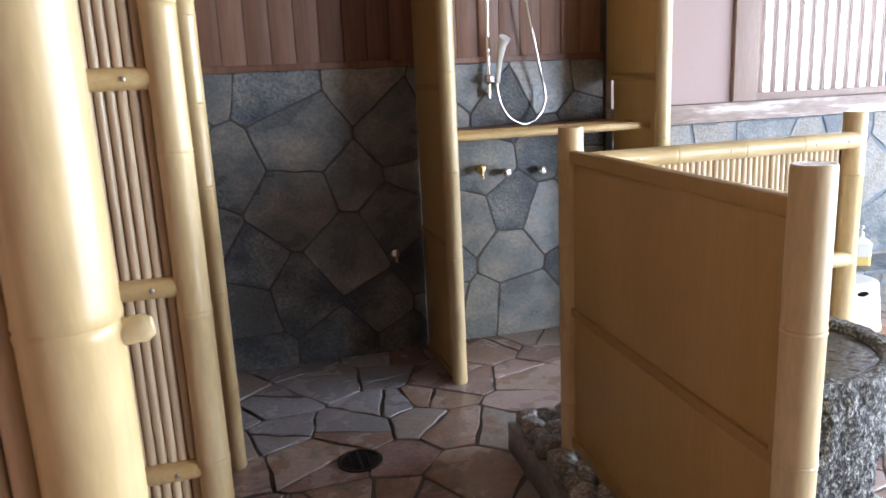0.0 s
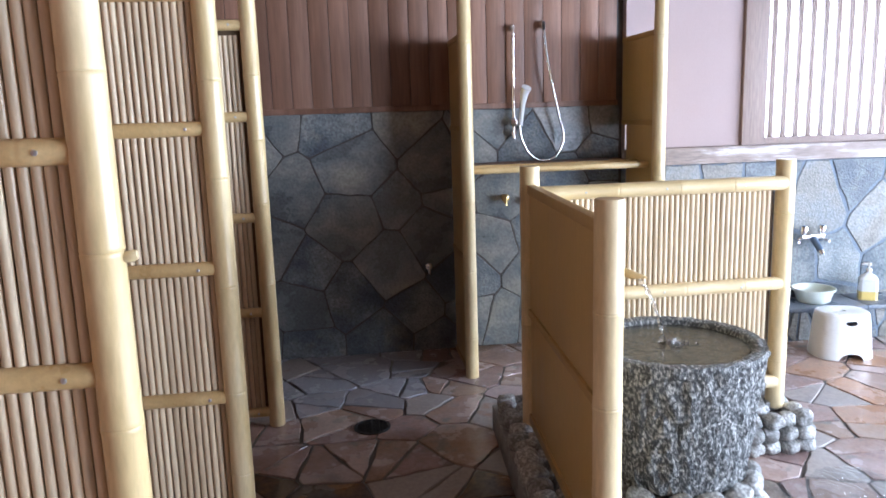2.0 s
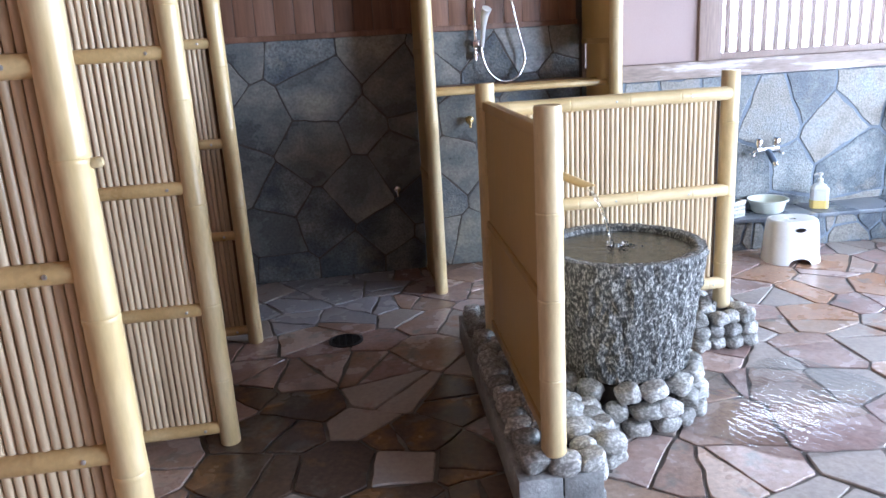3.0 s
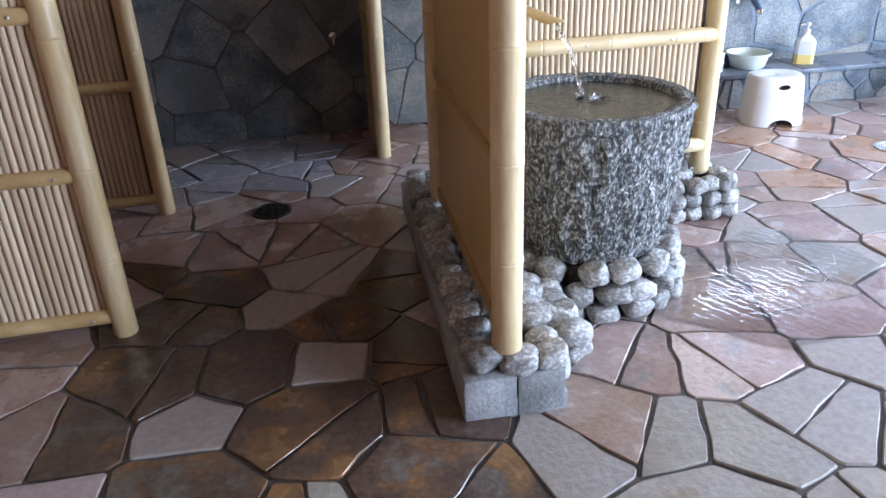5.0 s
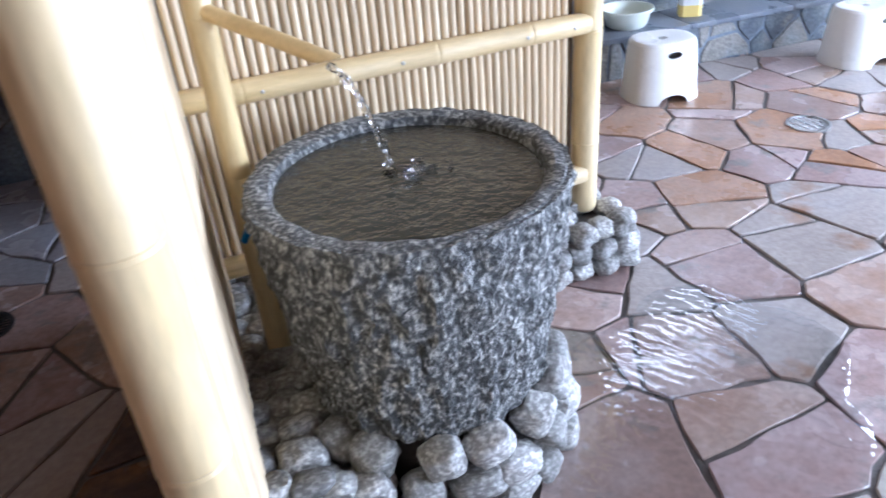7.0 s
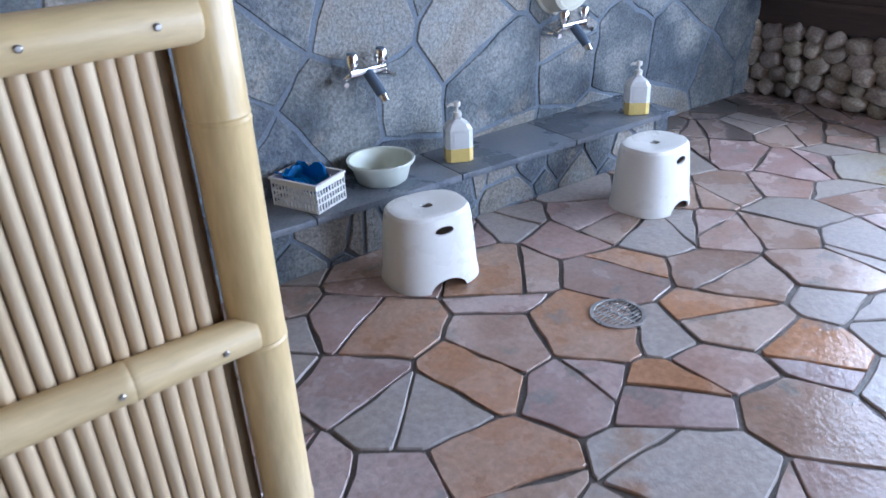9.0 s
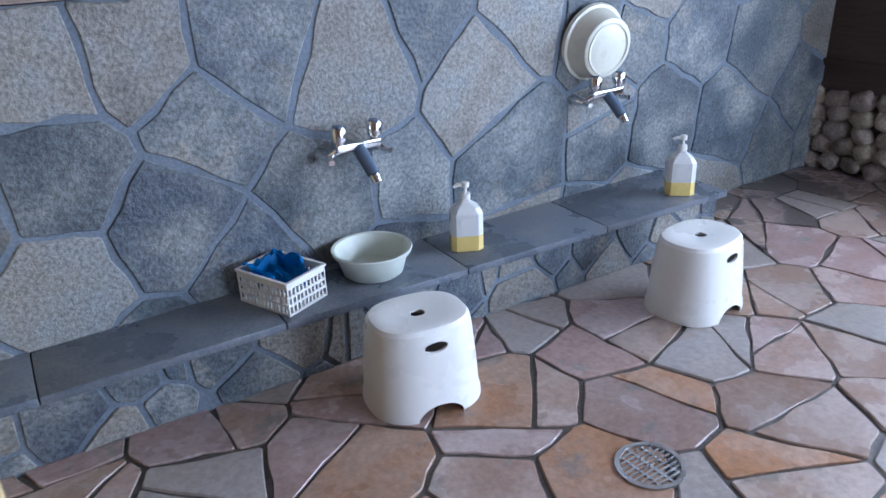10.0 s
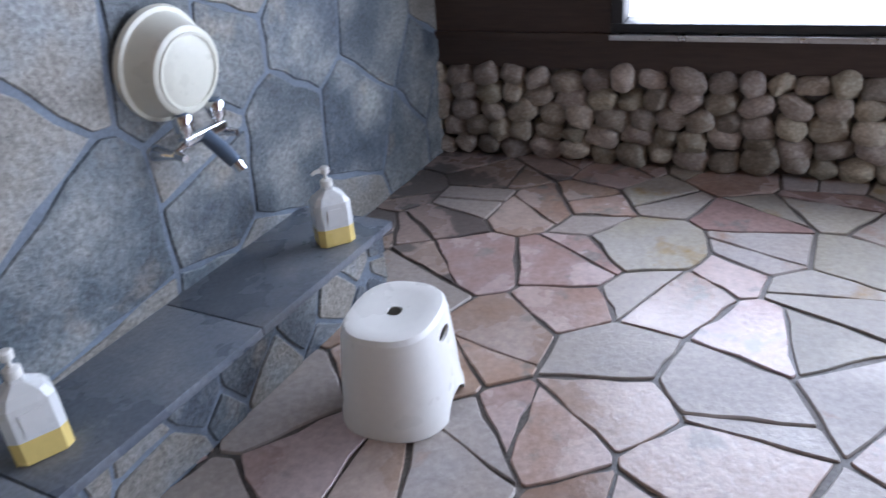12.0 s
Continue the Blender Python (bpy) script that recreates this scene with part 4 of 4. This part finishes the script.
for k, (half, dist) in enumerate(((BW, BD), (BD, BW), (BW, BD), (BD, BW))):
    basket_side(half, dist, pose(0, 0, 0, 0, 0, 90 * k), "side")
bm = bmesh.new()
n = 22
vv = [[None] * n for _ in range(n)]
for i in range(n):
    for j in range(n):
        u, v = i / (n - 1) * 2 - 1, j / (n - 1) * 2 - 1
        edge = max(abs(u), abs(v))
        z = 0.082 + 0.040 * (edge > 0.8) * (v > -0.4) + 0.030 * noise.noise(Vector((u * 1.8, v * 1.8, 4))) + 0.014 * noise.noise(Vector((u * 5, v * 5, 9)))
        vv[i][j] = bm.verts.new((u * 0.074, v * 0.098, z))
for i in range(n - 1):
    for j in range(n - 1):
        bm.faces.new((vv[i][j], vv[i + 1][j], vv[i + 1][j + 1], vv[i][j + 1]))
bmesh.ops.solidify(bm, geom=bm.faces, thickness=0.004)
tagged(part("blue_cloth", bm, BLUE_CLOTH, m=pose(2.812, 3.365, LZ + 0.002, 0, 0, 22)), "crumpled bright blue cloth bag in the basket", "cloth")


def drain(x, y, r, rim, grate, label):
    t = thing("floor_drain", pose(x, y, 0.002), label, "drain")
    part("rim", turned([(r, -0.02), (r, 0.004), (r * 0.86, 0.005), (r * 0.84, -0.002), (r * 0.84, -0.02)], 40, cap=(False, False)), rim, t)
    part("pit", turned([(r * 0.85, -0.014), (r * 0.3, -0.014)], 24), BLACK, t)
    k = -4
    while k <= 4:
        off = k * r * 0.17
        half = math.sqrt(max(0.0, (r * 0.84) ** 2 - off ** 2))
        part("bar", boxed(-half, off - r * 0.035, -0.006, half, off + r * 0.035, 0.003, bevel=0.001), grate, t)
        k += 1
    part("cross_bar", boxed(-r * 0.05, -r * 0.84, -0.006, r * 0.05, r * 0.84, 0.002), grate, t)
    for s in (-1, 1):
        part("cross_bar", boxed(s * r * 0.4 - 0.003, -r * 0.72, -0.006, s * r * 0.4 + 0.003, r * 0.72, 0.002), grate, t)
    return t


drain(3.359, 2.260, 0.094, STEEL, STEEL, "round steel floor drain grate in the flagstones")
drain(0.044, 2.376, 0.095, BLACK, BLACK, "round black iron floor drain in the flagstones")

# rippling film of water on the flags beside the basin
bm = bmesh.new()
pts = []
for i in range(40):
    a = 2 * math.pi * i / 40
    rr = 0.47 + 0.14 * noise.noise(Vector((math.cos(a) * 1.5, math.sin(a) * 1.5, 7))) + 0.05 * noise.noise(Vector((math.cos(a) * 5, math.sin(a) * 5, 2)))
    pts.append((1.0 * rr * math.cos(a), 0.85 * rr * math.sin(a)))
ring_loft(bm, [[(x, y, 0.0) for x, y in pts], [(x * 0.97, y * 0.97, 0.003) for x, y in pts]], cap=(False, True))
puddle = tagged(part("puddle", bm, RIPPLE, m=pose(1.84, 1.13, 0.004, 0, 0, 25)), "thin film of rippling water over the flagstones", "water")
puddle.visible_shadow = False

# ---- pieces of walls and floor ----
rnd = random.Random(8)
for k in range(5):
    y = -2.9 + 0.07 * (k % 2)
    while y < 3.54:
        w, h = rnd.uniform(0.11, 0.19), rnd.uniform(0.098, 0.135)
        z = 0.05 + 0.086 * k + 0.022 * noise.noise(Vector((y * 3.1, k * 5.0, 1.0))) + rnd.uniform(-0.012, 0.012)
        y += w * 0.44
        if z < 0.43:
            pebble(wall_east, EAST + 0.045 + rnd.uniform(-0.016, 0.012), y, z, 0.12, w, h, rnd, 0, PEBBLES_WARM, 30)
        y += w * 0.44

big = [(2.52, 1.04), (2.88, 1.04), (2.69, 0.82), (2.51, 0.52), (2.23, 0.72), (3.24, 0.90), (3.49, 1.0), (3.07, 0.50), (3.40, 0.52), (3.74, 0.76), (3.93, 0.97), (3.89, 0.50),
       (4.29, 0.90), (4.57, 0.84), (4.40, 0.50), (5.0, 0.83), (4.80, 0.45), (5.24, 0.40), (2.18, 0.42), (2.24, 1.0), (5.45, 0.75)]
seeds = scatter(0, 0, TL, 1.2, 0.62, 4, [(px - 1.84, pz) for px, pz in big])
WALLF = TAPW @ pose(0, 0.012, 0, 90)
for i, p in enumerate(crazy(cells(seeds, 0.0, 0.0, TL, 1.2, 0.013, 0.065), 0.012, 0.16, 0.2, 2)):
    slab("stone", p, 0.06, 0.004, 40 + i, STONE_TAN if (i * 7) % 10 in (0, 3, 5) else STONE_BLUE, wall_tap, pose(0, -0.006, 0, 90), 0.014)
seeds = scatter(LEFT, 0, 1.82, 1.615, 0.46, 14)
for i, p in enumerate(cells(seeds, LEFT, 0.0, 1.82, 1.615, 0.007)):
    slab("stone", p, 0.05, 0.003, 140 + i, (STONE_DARK, STONE_BLUE, STONE_DARK)[i % 3], wall_north, pose(0, NORTH - 0.009, 0, 90), 0.006)

slabs_at = [(2.7, 2.74), (2.5, 2.55), (2.78, 2.36), (3.14, 2.6), (2.98, 2.41), (3.21, 2.3), (2.99, 2.11), (3.57, 2.44), (3.64, 2.01), (3.66, 2.79), (3.25, 2.75), (3.90, 2.80), (4.15, 2.35),
            (4.57, 2.67), (4.57, 2.26), (3.4, 1.86), (3.66, 1.74), (4.16, 1.98), (3.14, 1.86), (5.29, 3.13), (4.96, 2.92), (5.09, 2.53), (4.93, 2.20), (5.5, 2.83), (5.61, 1.95), (4.76, 1.85),
            (-0.27, 3.14), (0.24, 2.86), (-0.26, 2.74), (0.07, 2.67), (-0.14, 2.44), (0.24, 2.35), (0.51, 2.5), (0.49, 2.15), (0.14, 1.96), (-0.66, 2.47), (-0.4, 2.06), (-0.15, 1.64),
            (-0.34, 1.12), (0.22, 1.25), (1.13, 0.84), (1.45, 0.73), (1.87, 0.91), (1.53, 1.01)]
seeds = scatter(LEFT, SOUTH, EAST + 0.1, NORTH, 0.40, 6, slabs_at)
near, far = [], []
for i, p in enumerate(crazy(cells(seeds, LEFT, SOUTH, EAST + 0.12, NORTH + 0.02, 0.009), 0.007, 0.07, 0.72, 5)):
    c = sum(p, Vector((0, 0))) / len(p)
    (near if c.y > 0.0 and len(near) < 300 else far).append((i, c, p))
for i, c, p in near:
    pale = c.y < 0.62 and c.x > -0.2 or c.x > 5.2 - 0.3 * c.y and c.y < 2.4 and i % 3
    blue = c.y > 2.62 and c.x < 0.35
    # stones left of the board screen carry its shadow in their colour, besides stains
    slab("flagstone", p, 0.03, 0.003, 300 + i, FLAG_WET if c.x > 4.75 and c.y > 2.85 else FLAG_STAIN_SHADE if 0.30 < c.y < 1.9 and -0.5 < c.x < 0.62 else FLAG_PALE if pale else FLAG_BLUE if blue else FLAG_ORANGE if i % 3 == 0 and math.hypot(c.x - 3.4, c.y - 2.05) < 0.9 else FLAG, floor, pose(0, 0, 0), 0.012)
slabs_joined("flagstones", [p for _, _, p in far], 0.03, 0.005, 900, FLAG_PALE, floor, pose(0, 0, 0), 0.009)
